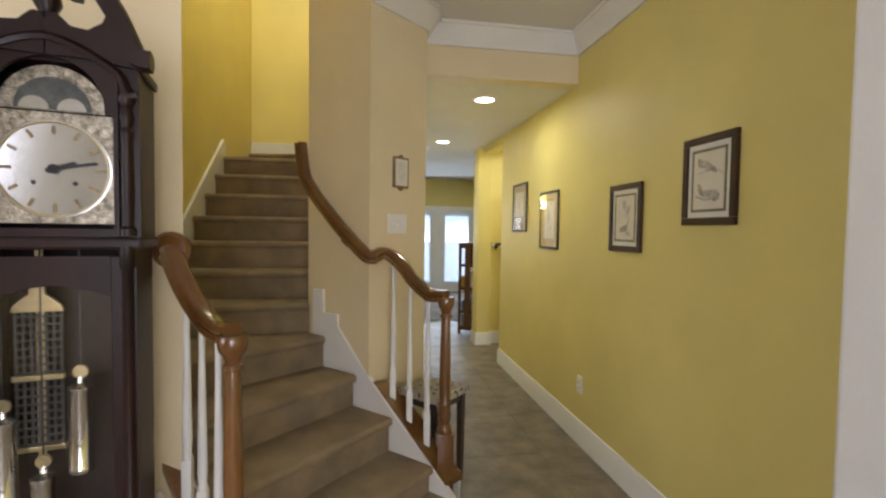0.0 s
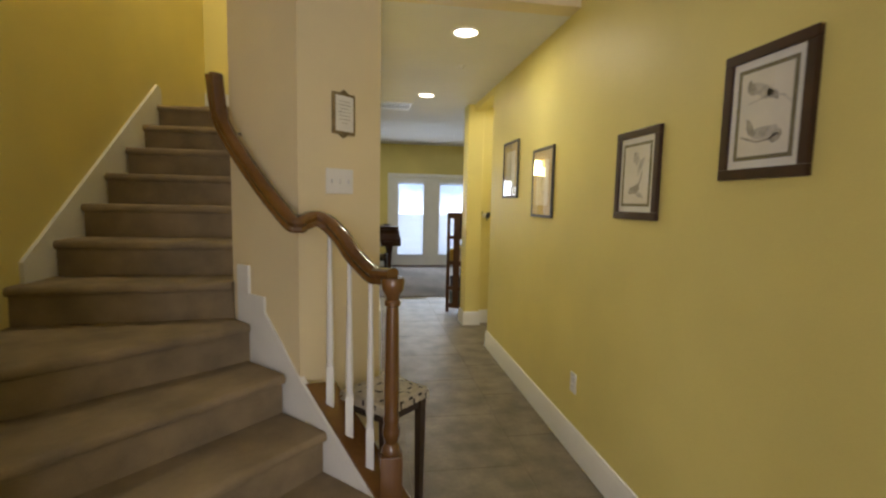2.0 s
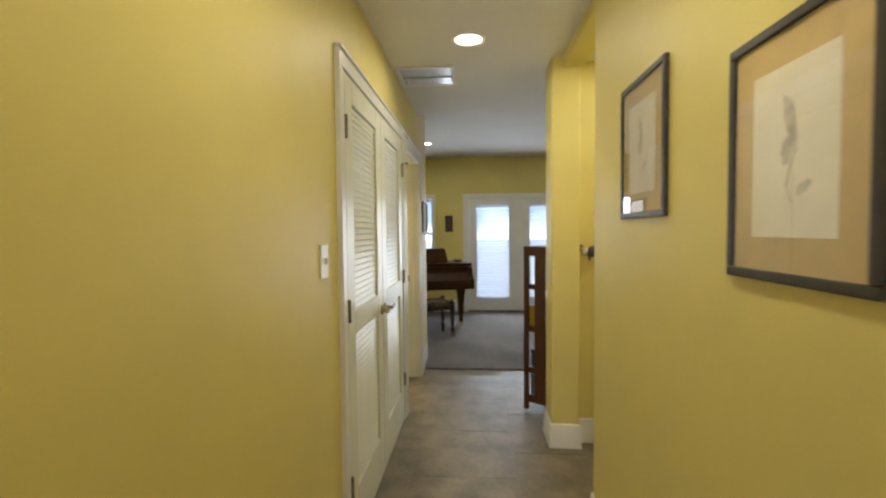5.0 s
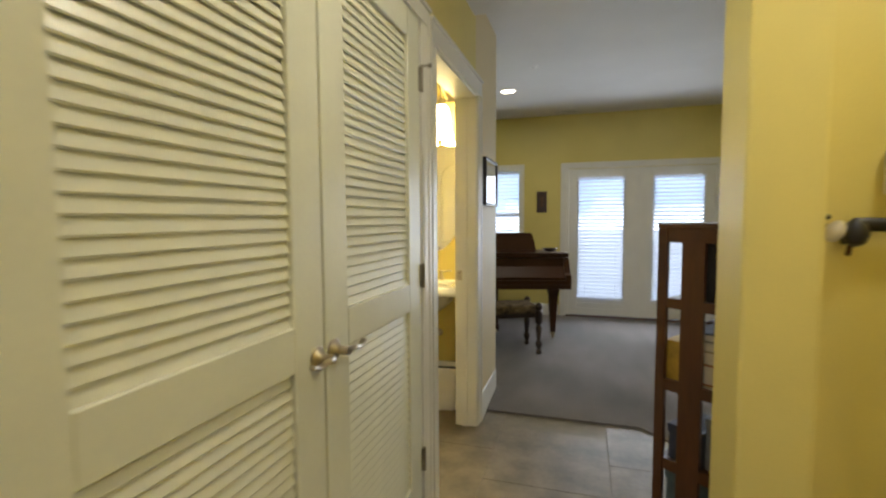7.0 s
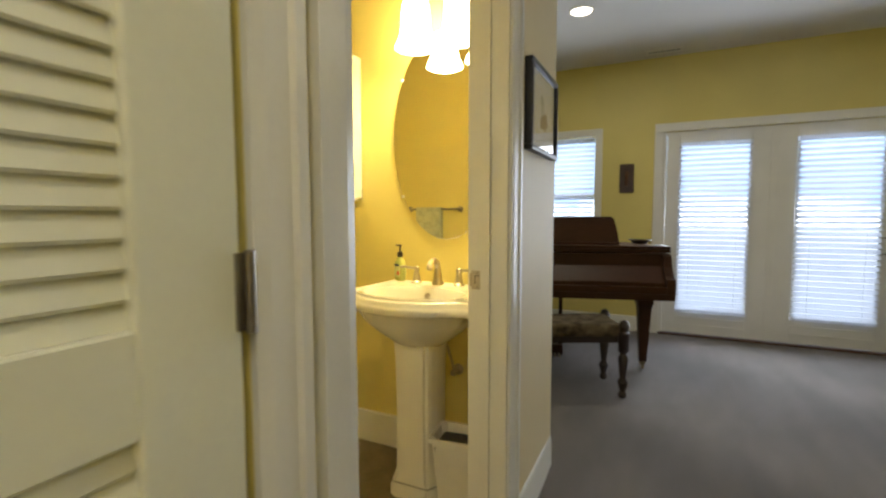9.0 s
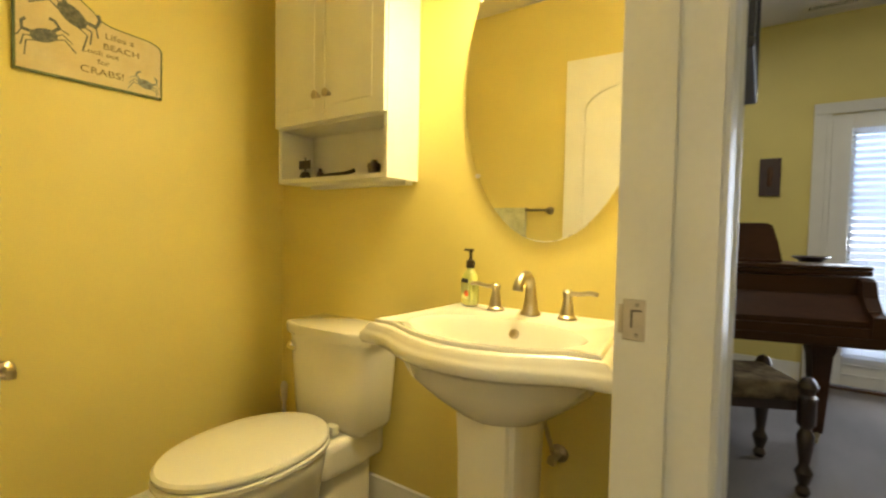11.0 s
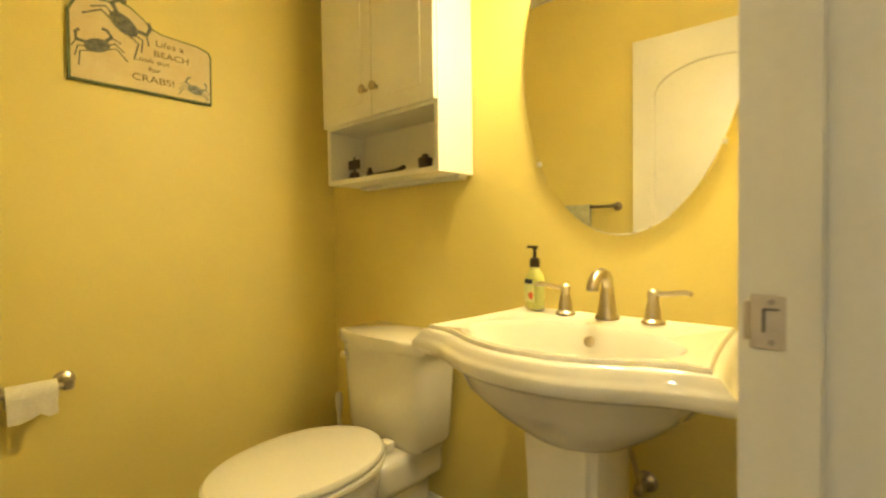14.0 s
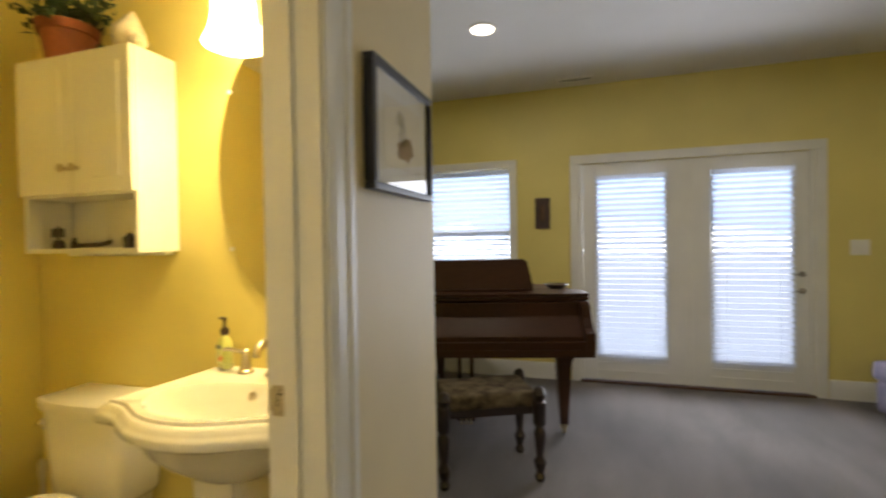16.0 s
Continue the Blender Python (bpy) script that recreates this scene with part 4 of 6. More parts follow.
def egg(k, z, dy=0.0, n=40, wide=0.182, front=0.27, back=0.235, cy=-0.465):
    out = []
    for i in range(n):
        a = 2 * math.pi * i / n
        ly = front if math.sin(a) < 0 else back
        s = math.sin(a)
        out.append((wide * k * math.cos(a), cy + dy + (ly * k * math.copysign(abs(s) ** 0.92, s)), z))
    return out


part("bowl", loft([egg(0.52, 0.0, 0.10), egg(0.56, 0.03, 0.10), egg(0.50, 0.10, 0.10), egg(0.56, 0.19, 0.08), egg(0.80, 0.29, 0.03), egg(0.95, 0.36, 0), egg(0.97, 0.395, 0), egg(0.95, 0.402, 0)]), M_PORC, tl, smooth=True)
b = box(-0.12, 0.12, -0.30, -0.02, 0.27, 0.39, bevel=0.03, seg=3)
box(-0.095, 0.095, -0.30, -0.06, 0.0, 0.30, b, bevel=0.03, seg=3)
part("foot", b, M_PORC, tl, smooth=True)
part("seat", loft([egg(0.98, 0.404), egg(1.01, 0.408), egg(1.01, 0.418), egg(0.99, 0.422)]), M_PORC, tl, smooth=True)
part("lid", loft([egg(0.985, 0.424), egg(1.0, 0.428), egg(1.0, 0.438), egg(0.97, 0.446), egg(0.80, 0.451), egg(0.3, 0.453)]), M_PORC, tl, smooth=True)
for sx in (-0.07, 0.07):
    part("seat_hinge", box(sx - 0.02, sx + 0.02, -0.245, -0.215, 0.40, 0.43, bevel=0.006), M_PORC, tl)
br = thing("toilet_brush", pose(-1.10, 7.40, 0), "white toilet brush in its holder beside the toilet", "toilet brush")
part("holder", lathe([(0.045, 0), (0.05, 0.02), (0.045, 0.13), (0.04, 0.14)], 18), M_PLATE, br, smooth=True)
part("handle", lathe([(0.008, 0.10), (0.008, 0.36), (0.013, 0.38), (0.014, 0.43), (0.008, 0.445)], 14), M_PLATE, br, smooth=True)

# wall cabinet with an open shelf
cb = thing("wall_cabinet", pose(-1.037, 7.488, 1.238), "white two-door bathroom cabinet with an open shelf", "cabinet")
W, D, HH = 0.545, 0.160, 0.680
b = box(0, 0.016, -D, 0, 0, HH, bevel=0.001)
part("side", b, M_WHITE, cb)
part("side", box(W - 0.016, W, -D, 0, 0, HH, bevel=0.001), M_WHITE, cb)
for z in (0, 0.196, HH - 0.016):
    part("shelf", box(0.016, W - 0.016, -D, -0.004, z, z + 0.016), M_WHITE, cb)
part("back", box(0.016, W - 0.016, -0.008, -0.002, 0.016, HH - 0.016), M_WHITE, cb)
part("rail", box(0.05, W - 0.016, -0.05, -0.012, -0.012, 0.0), M_WHITE, cb)
for i in (0, 1):
    x0, x1 = (0.001, W / 2 - 0.0015) if i == 0 else (W / 2 + 0.0015, W - 0.001)
    d = part("door", box(x0, x1, -D - 0.017, -D - 0.001, 0.204, HH, bevel=0.002), M_WHITE, cb, "white cabinet door")
    part("door_panel", box(x0 + 0.05, x1 - 0.05, -D - 0.0195, -D - 0.016, 0.254, HH - 0.05, bevel=0.0015), M_WHITE, d)
    kx = x1 - 0.025 if i == 0 else x0 + 0.025
    part("knob", lathe([(0.007, 0), (0.006, 0.012), (0.014, 0.017), (0.015, 0.024), (0.009, 0.028)], 16, None, Matrix.Translation((kx, -D - 0.017, 0.29)) @ pose(0, 0, 0, 90)), M_NICKEL, d, smooth=True)
# small metal ornaments on the open shelf
SHZ = 1.238 + 0.016
o = thing("shelf_ornament", pose(-0.955, 7.385, SHZ), "small dark metal sign ornament on the cabinet shelf", "ornament", "shelf ornaments")
b = lathe([(0.02, 0), (0.022, 0.012), (0.014, 0.03), (0.004, 0.034), (0.004, 0.085)], 12)
part("stand", b, M_DARK, o, smooth=True)
part("plaque", box(-0.032, 0.028, -0.004, 0.004, 0.042, 0.075, bevel=0.002), M_DARK, o)
o = thing("shelf_ornament", pose(-0.77, 7.385, SHZ), "long dark metal boat ornament lying on the cabinet shelf", "ornament", "shelf ornaments")
part("hull", sweep(smooth_line([(-0.115, 0, 0.008), (-0.05, 0, 0.012), (0.03, 0, 0.014), (0.075, 0, 0.022)], 4), circle(0.008, 8)), M_DARK, o, smooth=True)
part("figure", lathe([(0.012, 0.008), (0.013, 0.02), (0.006, 0.028), (0.008, 0.036)], 10, None, Matrix.Translation((-0.10, 0, 0.002))), M_DARK, o, smooth=True)
o = thing("shelf_ornament", pose(-0.60, 7.385, SHZ), "little dark metal bucket ornament on the cabinet shelf", "ornament", "shelf ornaments")
part("bucket", lathe([(0.02, 0), (0.024, 0.035), (0.021, 0.04)], 12), M_DARK, o, smooth=True)
part("lid", lathe([(0.014, 0.04), (0.008, 0.052)], 12), M_DARK, o, smooth=True)

# plant in a terracotta pot and a shell on top of the cabinet
CTZ = 1.238 + HH
pt = thing("potted_plant", pose(-0.870, 7.382, CTZ), "leafy green ivy in a terracotta pot on the cabinet", "plant")
part("pot", lathe([(0.068, 0), (0.084, 0.100), (0.094, 0.103), (0.097, 0.135), (0.088, 0.137), (0.082, 0.122)], 20), material("terracotta", (0.30, 0.085, 0.035), 0.7, var=0.1, scale=15), pt, smooth=True)
M_LEAF = material("ivy_leaf", (0.055, 0.10, 0.03), 0.5, var=0.2, scale=20, second=(0.03, 0.055, 0.02))
b = bmesh.new()
rng = random.Random(4)
for i in range(330):
    a, e, r = rng.uniform(0, 6.283), rng.uniform(-0.25, 1.3), rng.uniform(0.03, 0.17)
    c = Vector((r * math.cos(a) * math.cos(e * 0.7), min(0.09, r * math.sin(a) * math.cos(e * 0.7)), 0.15 + 0.13 * math.sin(e) * r / 0.15 + rng.uniform(-0.02, 0.03)))
    m = Matrix.Translation(c) @ Euler((rng.uniform(-1, 1), rng.uniform(-1, 1), rng.uniform(0, 6.3))).to_matrix().to_4x4()
    s = rng.uniform(0.013, 0.025)
    vs = [b.verts.new(m @ Vector(p)) for p in ((-s, 0, 0), (-s * 0.2, -s * 0.7, 0.003), (s, 0, -0.004), (-s * 0.2, s * 0.7, 0.003))]
    b.faces.new(vs)
part("foliage", b, M_LEAF, pt)
sh = thing("seashell", pose(-0.605, 7.39, CTZ), "pale conch shell ornament on the cabinet", "ornament")
b = lathe([(0.018, 0), (0.040, 0.022), (0.052, 0.060), (0.050, 0.085), (0.034, 0.108), (0.026, 0.118), (0.022, 0.130), (0.012, 0.138), (0.005, 0.150)], 18, None, pose(0, 0, 0, 0, 14, 0))
part("shell", b, material("shell", (0.78, 0.70, 0.56), 0.35, var=0.08, scale=25), sh, smooth=True)
sh = thing("seashell", pose(-0.508, 7.36, CTZ), "little pale shell beside the conch", "ornament")
part("shell", lathe([(0.014, 0), (0.028, 0.016), (0.024, 0.034), (0.006, 0.050)], 12), material("small_shell", (0.78, 0.72, 0.60), 0.35, var=0.08, scale=25), sh, smooth=True)

# oval mirror
mi = thing("oval_mirror", pose(-0.029, 7.486, 1.512), "clear oval mirror clipped to the wall over the basin", "mirror")
ov = lambda k: [(0.272 * k * math.cos(2 * math.pi * i / 72), 0, 0.467 * k * math.sin(2 * math.pi * i / 72)) for i in range(72)]
shift = lambda r, y: [(p[0], y, p[2]) for p in r]
part("glass", loft([shift(ov(1.0), 0.0), shift(ov(1.0), -0.004), shift(ov(0.994), -0.0062), shift(ov(0.2), -0.0062)]), M_MIRROR, mi)
for a in (215, 325, 35, 145):
    x, z = 0.272 * math.cos(radians(a)), 0.467 * math.sin(radians(a))
    part("mirror_clip", box(x - 0.006, x + 0.006, -0.011, 0, z - 0.006, z + 0.006, bevel=0.002), M_PLATE, mi)

# vanity light with two glass bells
vl = thing("vanity_light", pose(0.0, 7.488, 2.155), "nickel wall light with two glowing frosted bells", "wall lamp")
part("back_plate", box(-0.22, 0.22, -0.022, 0, -0.028, 0.028, bevel=0.008), M_NICKEL, vl, smooth=True)
for x in (-0.10, 0.10):
    loop = [(x, -0.02, 0.0), (x, -0.06, 0.010), (x, -0.110, 0.04), (x, -0.142, 0.070), (x, -0.174, 0.055), (x, -0.172, 0.02), (x, -0.152, -0.015), (x, -0.150, -0.045)]
    arm = part("arm", sweep(smooth_line(loop, 6), circle(0.009, 10), up=Vector((1, 0, 0))), M_NICKEL, vl, smooth=True)
    part("socket", lathe([(0.030, -0.075), (0.032, -0.060), (0.024, -0.045), (0.012, -0.035), (0.011, -0.02)], 18, None, Matrix.Translation((x, -0.150, 0.0))), M_NICKEL, arm, smooth=True)
    bell = lathe([(0.083, -0.298), (0.088, -0.296), (0.084, -0.285), (0.070, -0.255), (0.062, -0.215), (0.060, -0.17), (0.057, -0.13), (0.046, -0.095), (0.032, -0.078)], 32, None, Matrix.Translation((x, -0.150, 0.0)))
    part("shade", bell, M_GLOBE, arm, "glowing frosted glass bell", smooth=True)

# wooden crab sign with its painted words
sg = thing("wooden_sign", pose(-1.234, 6.615, 1.50, 90, 0, 90), "cream wooden sign painted with blue crabs and words", "sign")
M_SIGN = material("sign_cream_paint", (0.74, 0.65, 0.43), 0.6, var=0.04, scale=14, second=(0.69, 0.57, 0.33))
M_EDGE = material("sign_green_edge", (0.17, 0.25, 0.13), 0.6, var=0.2, scale=20)
M_CRAB = material("crab_blue_grey", (0.27, 0.28, 0.25), 0.6, var=0.25, scale=60, second=(0.15, 0.17, 0.18))
M_CRABL = material("crab_pale_blue", (0.40, 0.43, 0.42), 0.6, var=0.2, scale=60)
M_WORD = material("sign_lettering", (0.20, 0.14, 0.06), 0.6, var=0.1, scale=60)
out = [(0, 0), (0.382, 0.0), (0.384, 0.16), (0.375, 0.175), (0.345, 0.185), (0.235, 0.192), (0.205, 0.203), (0.185, 0.225), (0.150, 0.250), (0.105, 0.265), (0.055, 0.258), (0.020, 0.235), (0.002, 0.195)]
part("board_edge", prism(out, 0, 0.012), M_EDGE, sg)
cx, cy2 = 0.19, 0.115
part("board", prism([(cx + (x - cx) * 0.968, cy2 + (y - cy2) * 0.945) for x, y in out], 0.004, 0.0135), M_SIGN, sg)


def crab(x, y, r, ang, mat):
    b = lathe([(1.0, 0), (1.0, 0.0012)], 14, None, Matrix.Translation((x, y, 0.0135)) @ pose(0, 0, 0, 0, 0, ang) @ Matrix.Diagonal((r * 0.72, r * 0.42, 1, 1)))
    body = part("painted_crab", b, mat, sg)
    for s in (-1, 1):
        for k, (a0, ln) in enumerate(((0.25, 1.3), (-0.1, 1.35), (-0.45, 1.3))):
            p0 = Vector((s * 0.5 * r, (a0 * 0.6) * r, 0))
            p1 = p0 + Vector((s * 0.5 * r, (0.15 + a0 * 0.3) * r, 0))
            p2 = p0 + Vector((s * 0.85 * r, (a0 - 0.35) * r, 0))
            m = Matrix.Translation((x, y, 0.0142)) @ pose(0, 0, 0, 0, 0, ang)
            part("leg", sweep([m @ p0, m @ p1, m @ p2], [(-0.04 * r, -0.0004), (0.04 * r, -0.0004), (0.04 * r, 0.0004), (-0.04 * r, 0.0004)]), mat, body)
        m = Matrix.Translation((x, y, 0.0142)) @ pose(0, 0, 0, 0, 0, ang)
        part("claw", sweep([m @ Vector(q) * 1.0 for q in ((s * 0.5 * r, 0.2 * r, 0), (s * 0.95 * r, 0.45 * r, 0), (s * 0.85 * r, 0.85 * r, 0), (s * 0.6 * r, 1.0 * r, 0))], [(-0.09 * r, -0.0004), (0.09 * r, -0.0004), (0.09 * r, 0.0004), (-0.09 * r, 0.0004)]), mat, body)
    return body


crab(0.135, 0.190, 0.058, -38, M_CRAB)
crab(0.068, 0.108, 0.046, 18, M_CRAB)
crab(0.330, 0.040, 0.034, -12, M_CRABL)


def words(parent, text, size, m, mat, name="lettering", ext=0.0004):
    c = bpy.data.curves.new(name, "FONT")
    c.body, c.size, c.extrude, c.align_x = text, size, ext, "CENTER"
    tmp = new(name, c)
    me = bpy.data.meshes.new_from_object(tmp.evaluated_get(bpy.context.evaluated_depsgraph_get()))
    bpy.data.objects.remove(tmp)
    me.materials.clear()
    me.materials.append(mat)
    ob = new(name, me)
    ob.parent = parent
    ob.matrix_local = m
    return ob


for text, size, x, y in (("Lifes a", 0.026, 0.283, 0.150), ("BEACH", 0.026, 0.288, 0.117), ("Look out", 0.021, 0.232, 0.094), ("for", 0.022, 0.238, 0.067), ("CRABS!", 0.029, 0.236, 0.034)):
    words(sg, text, size, Matrix.Translation((x - 0.026, y, 0.0142)) @ Matrix.Diagonal((1.25, 1, 1, 1)), M_WORD)

# paper holder, towel bar, bin
tp = thing("toilet_paper_holder", pose(-1.234, 6.51, 0.665), "nickel holder with a part-used paper roll", "paper holder")
for y in (-0.075, 0.075):
    b = lathe([(0.026, 0), (0.024, 0.01), (0.013, 0.016), (0.011, 0.06)], 16, None, Matrix.Translation((0, y, 0)) @ pose(0, 0, 0, 0, 90))
    lathe([(0.012, -0.012), (0.014, 0), (0.012, 0.012)], 12, b, Matrix.Translation((0.062, y, 0)))
    part("post", b, M_NICKEL, tp, smooth=True)
part("bar", sweep([(0.062, -0.075, 0), (0.062, 0.075, 0)], circle(0.008, 10)), M_NICKEL, tp, smooth=True)
M_TISSUE = material("tissue", (0.80, 0.78, 0.72), 0.9, var=0.04, scale=30, bump=0.2)
roll = part("paper_roll", sweep([(0.062, -0.052, -0.006), (0.062, 0.05, -0.006)], circle(0.028, 20)), M_TISSUE, tp, smooth=True)
part("loose_sheet", prism([(-0.05, 0.0), (0.048, 0.0), (0.048, -0.055), (0.030, -0.060), (0.012, -0.048), (-0.006, -0.058), (-0.03, -0.064), (-0.05, -0.062)], 0, 0.0015, None, Matrix(((0, 0, 1, 0.090), (1, 0, 0, 0), (0, 1, 0, -0.006), (0, 0, 0, 1)))), M_TISSUE, roll)
tb = thing("towel_bar", pose(-0.78, 6.10, 1.20), "dark nickel towel bar on the near wall", "towel bar")
for x in (-0.22, 0.22):
    part("post", lathe([(0.024, 0), (0.022, 0.01), (0.012, 0.016), (0.011, 0.065)], 16, None, Matrix.Translation((x, 0, 0)) @ pose(0, 0, 0, -90)), M_PEWTER, tb, smooth=True)
part("bar", sweep([(-0.22, 0.06, 0), (0.22, 0.06, 0)], circle(0.008, 10)), M_PEWTER, tb, smooth=True)
tw = thing("hand_towel", pose(-0.80, 6.16, 1.20), "pale green patterned hand towel on the towel bar", "towel")
part("cloth", box(-0.11, 0.11, 0.009, 0.016, -0.30, 0.012, box(-0.11, 0.11, -0.016, -0.009, -0.28, 0.012, box(-0.11, 0.11, -0.012, 0.012, 0.009, 0.015)), bevel=0.002), material("pale_towel", (0.62, 0.64, 0.46), 0.95, var=0.1, scale=25, fine=300, bump=0.5), tw)
bi = thing("waste_bin", pose(0.165, 7.20, 0.0, 0, 0, 8), "white plastic waste bin, dark inside", "waste bin")
rb = [[(x * w, y * d, z) for x, y in ((-1, -1), (1, -1), (1, 1), (-1, 1))] for w, d, z in ((0.075, 0.06, 0), (0.098, 0.08, 0.28), (0.104, 0.086, 0.28), (0.104, 0.086, 0.295), (0.094, 0.076, 0.295), (0.07, 0.055, 0.02))]
b = loft(rb)
bmesh.ops.bevel(b, geom=[e for e in b.edges if abs((e.verts[0].co - e.verts[1].co).z) > 0.1], offset=0.02, segments=3, affect="EDGES")
part("bin", b, M_PLATE, bi, smooth=True)
# black block put in for the bin's dark inside
part("dark_inside", box(-0.085, 0.085, -0.068, 0.068, 0.24, 0.262, bevel=0.008), M_BLACK, bi)


# ---- hall ----
def downlight(x, y, z):
    t = thing("recessed_light", pose(x, y, z), "white recessed ceiling light, lit", "ceiling light", "recessed lights")
    part("trim_ring", lathe([(0.095, -0.001), (0.094, -0.006), (0.078, -0.010), (0.072, -0.004), (0.072, -0.001)], 28), M_PLATE, t, smooth=True)
    part("lens", lathe([(0.071, -0.0062), (0.071, -0.002)], 28), M_LIGHT, t)


# the fixtures at (2.1, 5.25) and (2.6, 8.6) are unseen additions
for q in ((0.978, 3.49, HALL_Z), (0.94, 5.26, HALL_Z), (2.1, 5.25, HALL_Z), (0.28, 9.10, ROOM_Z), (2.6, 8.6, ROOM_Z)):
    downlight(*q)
det = thing("sprinkler_head", pose(1.095, 4.22, HALL_Z), "small white ceiling sprinkler cap", "sprinkler")
part("cap", lathe([(0.010, -0.022), (0.014, -0.012), (0.036, -0.004), (0.038, 0)], 18), M_PLATE, det, smooth=True)
det = thing("sprinkler_head", pose(0.62, 8.4, ROOM_Z), "small white ceiling sprinkler cap", "sprinkler")
part("cap", lathe([(0.010, -0.022), (0.014, -0.012), (0.036, -0.004), (0.038, 0)], 18), M_PLATE, det, smooth=True)


def vent(x0, x1, y0, y1, z, n, tilt, label, bar=False):
    t = thing("ceiling_vent", pose((x0 + x1) / 2, (y0 + y1) / 2, z), label, "air vent")
    w, d = (x1 - x0) / 2, (y1 - y0) / 2
    b = box(-w, w, -d, -d + 0.025, -0.010, 0, bevel=0.002)
    box(-w, w, d - 0.025, d, -0.010, 0, b, bevel=0.002)
    box(-w, -w + 0.025, -d + 0.025, d - 0.025, -0.010, 0, b, bevel=0.002)
    box(w - 0.025, w, -d + 0.025, d - 0.025, -0.010, 0, b, bevel=0.002)
    part("frame", b, M_PLATE, t)
    # black sheet stands in for the shade of the duct behind the slats
    part("backing", box(-w + 0.02, w - 0.02, -d + 0.02, d - 0.02, -0.0015, 0), M_BLACK, t)
    half = min(0.008, 0.33 * (2 * w - 0.06) / n)
    for i in range(n):
        x = -w + 0.03 + (i + 0.5) * (2 * w - 0.06) / n
        b = box(-half, half, -d + 0.025, d - 0.025, -0.001, 0.001)
        bmesh.ops.transform(b, matrix=Matrix.Translation((x, 0, -0.006)) @ pose(0, 0, 0, 0, tilt), verts=b.verts[:])
        part("slat", b, M_ALUMINIUM, t)
    if bar:
        part("crossbar", box(-w + 0.025, w - 0.025, -0.006, 0.006, -0.013, -0.009), M_PEWTER, t, "grey crossbar")


vent(0.45, 0.84, 5.67, 6.06, HALL_Z, 22, 14, "square pale metal return air grille in the hall ceiling", True)
vent(0.66, 0.96, 10.20, 10.32, ROOM_Z, 16, 35, "small grey supply register in the ceiling")


def picture(name, m, w, h, fr, depth, frame_mat, mat_mat, border, label, line=False, paint=None, category="picture", inset=None):
    """A framed picture whose back lies on its local plane y = 0, facing -y."""
    t = thing(name, m, label, category)
    for i, (x0, x1, z0, z1) in enumerate(((-w / 2, w / 2, h / 2 - fr, h / 2), (-w / 2, w / 2, -h / 2, -h / 2 + fr), (-w / 2, -w / 2 + fr, -h / 2 + fr, h / 2 - fr), (w / 2 - fr, w / 2, -h / 2 + fr, h / 2 - fr))):
        part("frame_bar", box(x0, x1, -depth, 0, z0, z1, bevel=min(fr * 0.22, 0.004)), frame_mat, t)
    a, c = w / 2 - fr, h / 2 - fr
    part("mat_board", box(-a, a, -depth * 0.45, -0.001, -c, c), mat_mat, t)
    bx, bz = a - border[0], c - border[1]
    y = -depth * 0.45
    if line:
        b = box(-bx - 0.012, bx + 0.012, y - 0.002, y, bz, bz + 0.012)
        box(-bx - 0.012, bx + 0.012, y - 0.002, y, -bz - 0.012, -bz, b)
        box(-bx - 0.012, -bx, y - 0.002, y, -bz, bz, b)
        box(bx, bx + 0.012, y - 0.002, y, -bz, bz, b)
        part("mat_line", b, M_OLIVE, t)
    sheet = part("print", box(-bx, bx, y - 0.0012, y + 0.001, -bz, bz), M_PAPER, t)
    if paint:
        paint(t, bx, bz, y - 0.0012)
    g = part("pane", box(-a, a, -depth * 0.72, -depth * 0.72 + 0.002, -c, c), M_GLASS, t)
    g.visible_shadow = False
    return t


def blob(t, x, z, rx, rz, y, ang, mat, seed):
    """A flat patch of ink with an uneven edge."""
    r = random.Random(seed)
    b = bmesh.new()
    n = 18
    ca, sa = math.cos(ang), math.sin(ang)
    vs = []
    for i in range(n):
        a = 2 * math.pi * i / n
        k = r.uniform(0.72, 1.15)
        px, pz = rx * k * math.cos(a), rz * k * math.sin(a)
        vs.append((x + px * ca - pz * sa, z + px * sa + pz * ca))
    f = [b.verts.new((p, y - 0.0005, q)) for p, q in vs]
    b.faces.new(f)
    g = [b.verts.new((p, y, q)) for p, q in vs]
    for i in range(n):
        b.faces.new((f[i], f[(i + 1) % n], g[(i + 1) % n], g[i]))
    return part("ink_patch", b, mat, t)


def stroke(t, pts, y, w, mat):
    b = sweep([(x, y - 0.0003, z) for x, z in pts], [(-0.0003, -w), (0.0003, -w), (0.0003, w), (-0.0003, w)], up=Vector((0, -1, 0)))
    bm2 = sweep([(x, y - 0.0003, z) for x, z in pts], [(-w, -0.0003), (w, -0.0003), (w, 0.0003), (-w, 0.0003)], b, up=Vector((0, -1, 0)))
    return part("ink_stroke", bm2, mat, t)


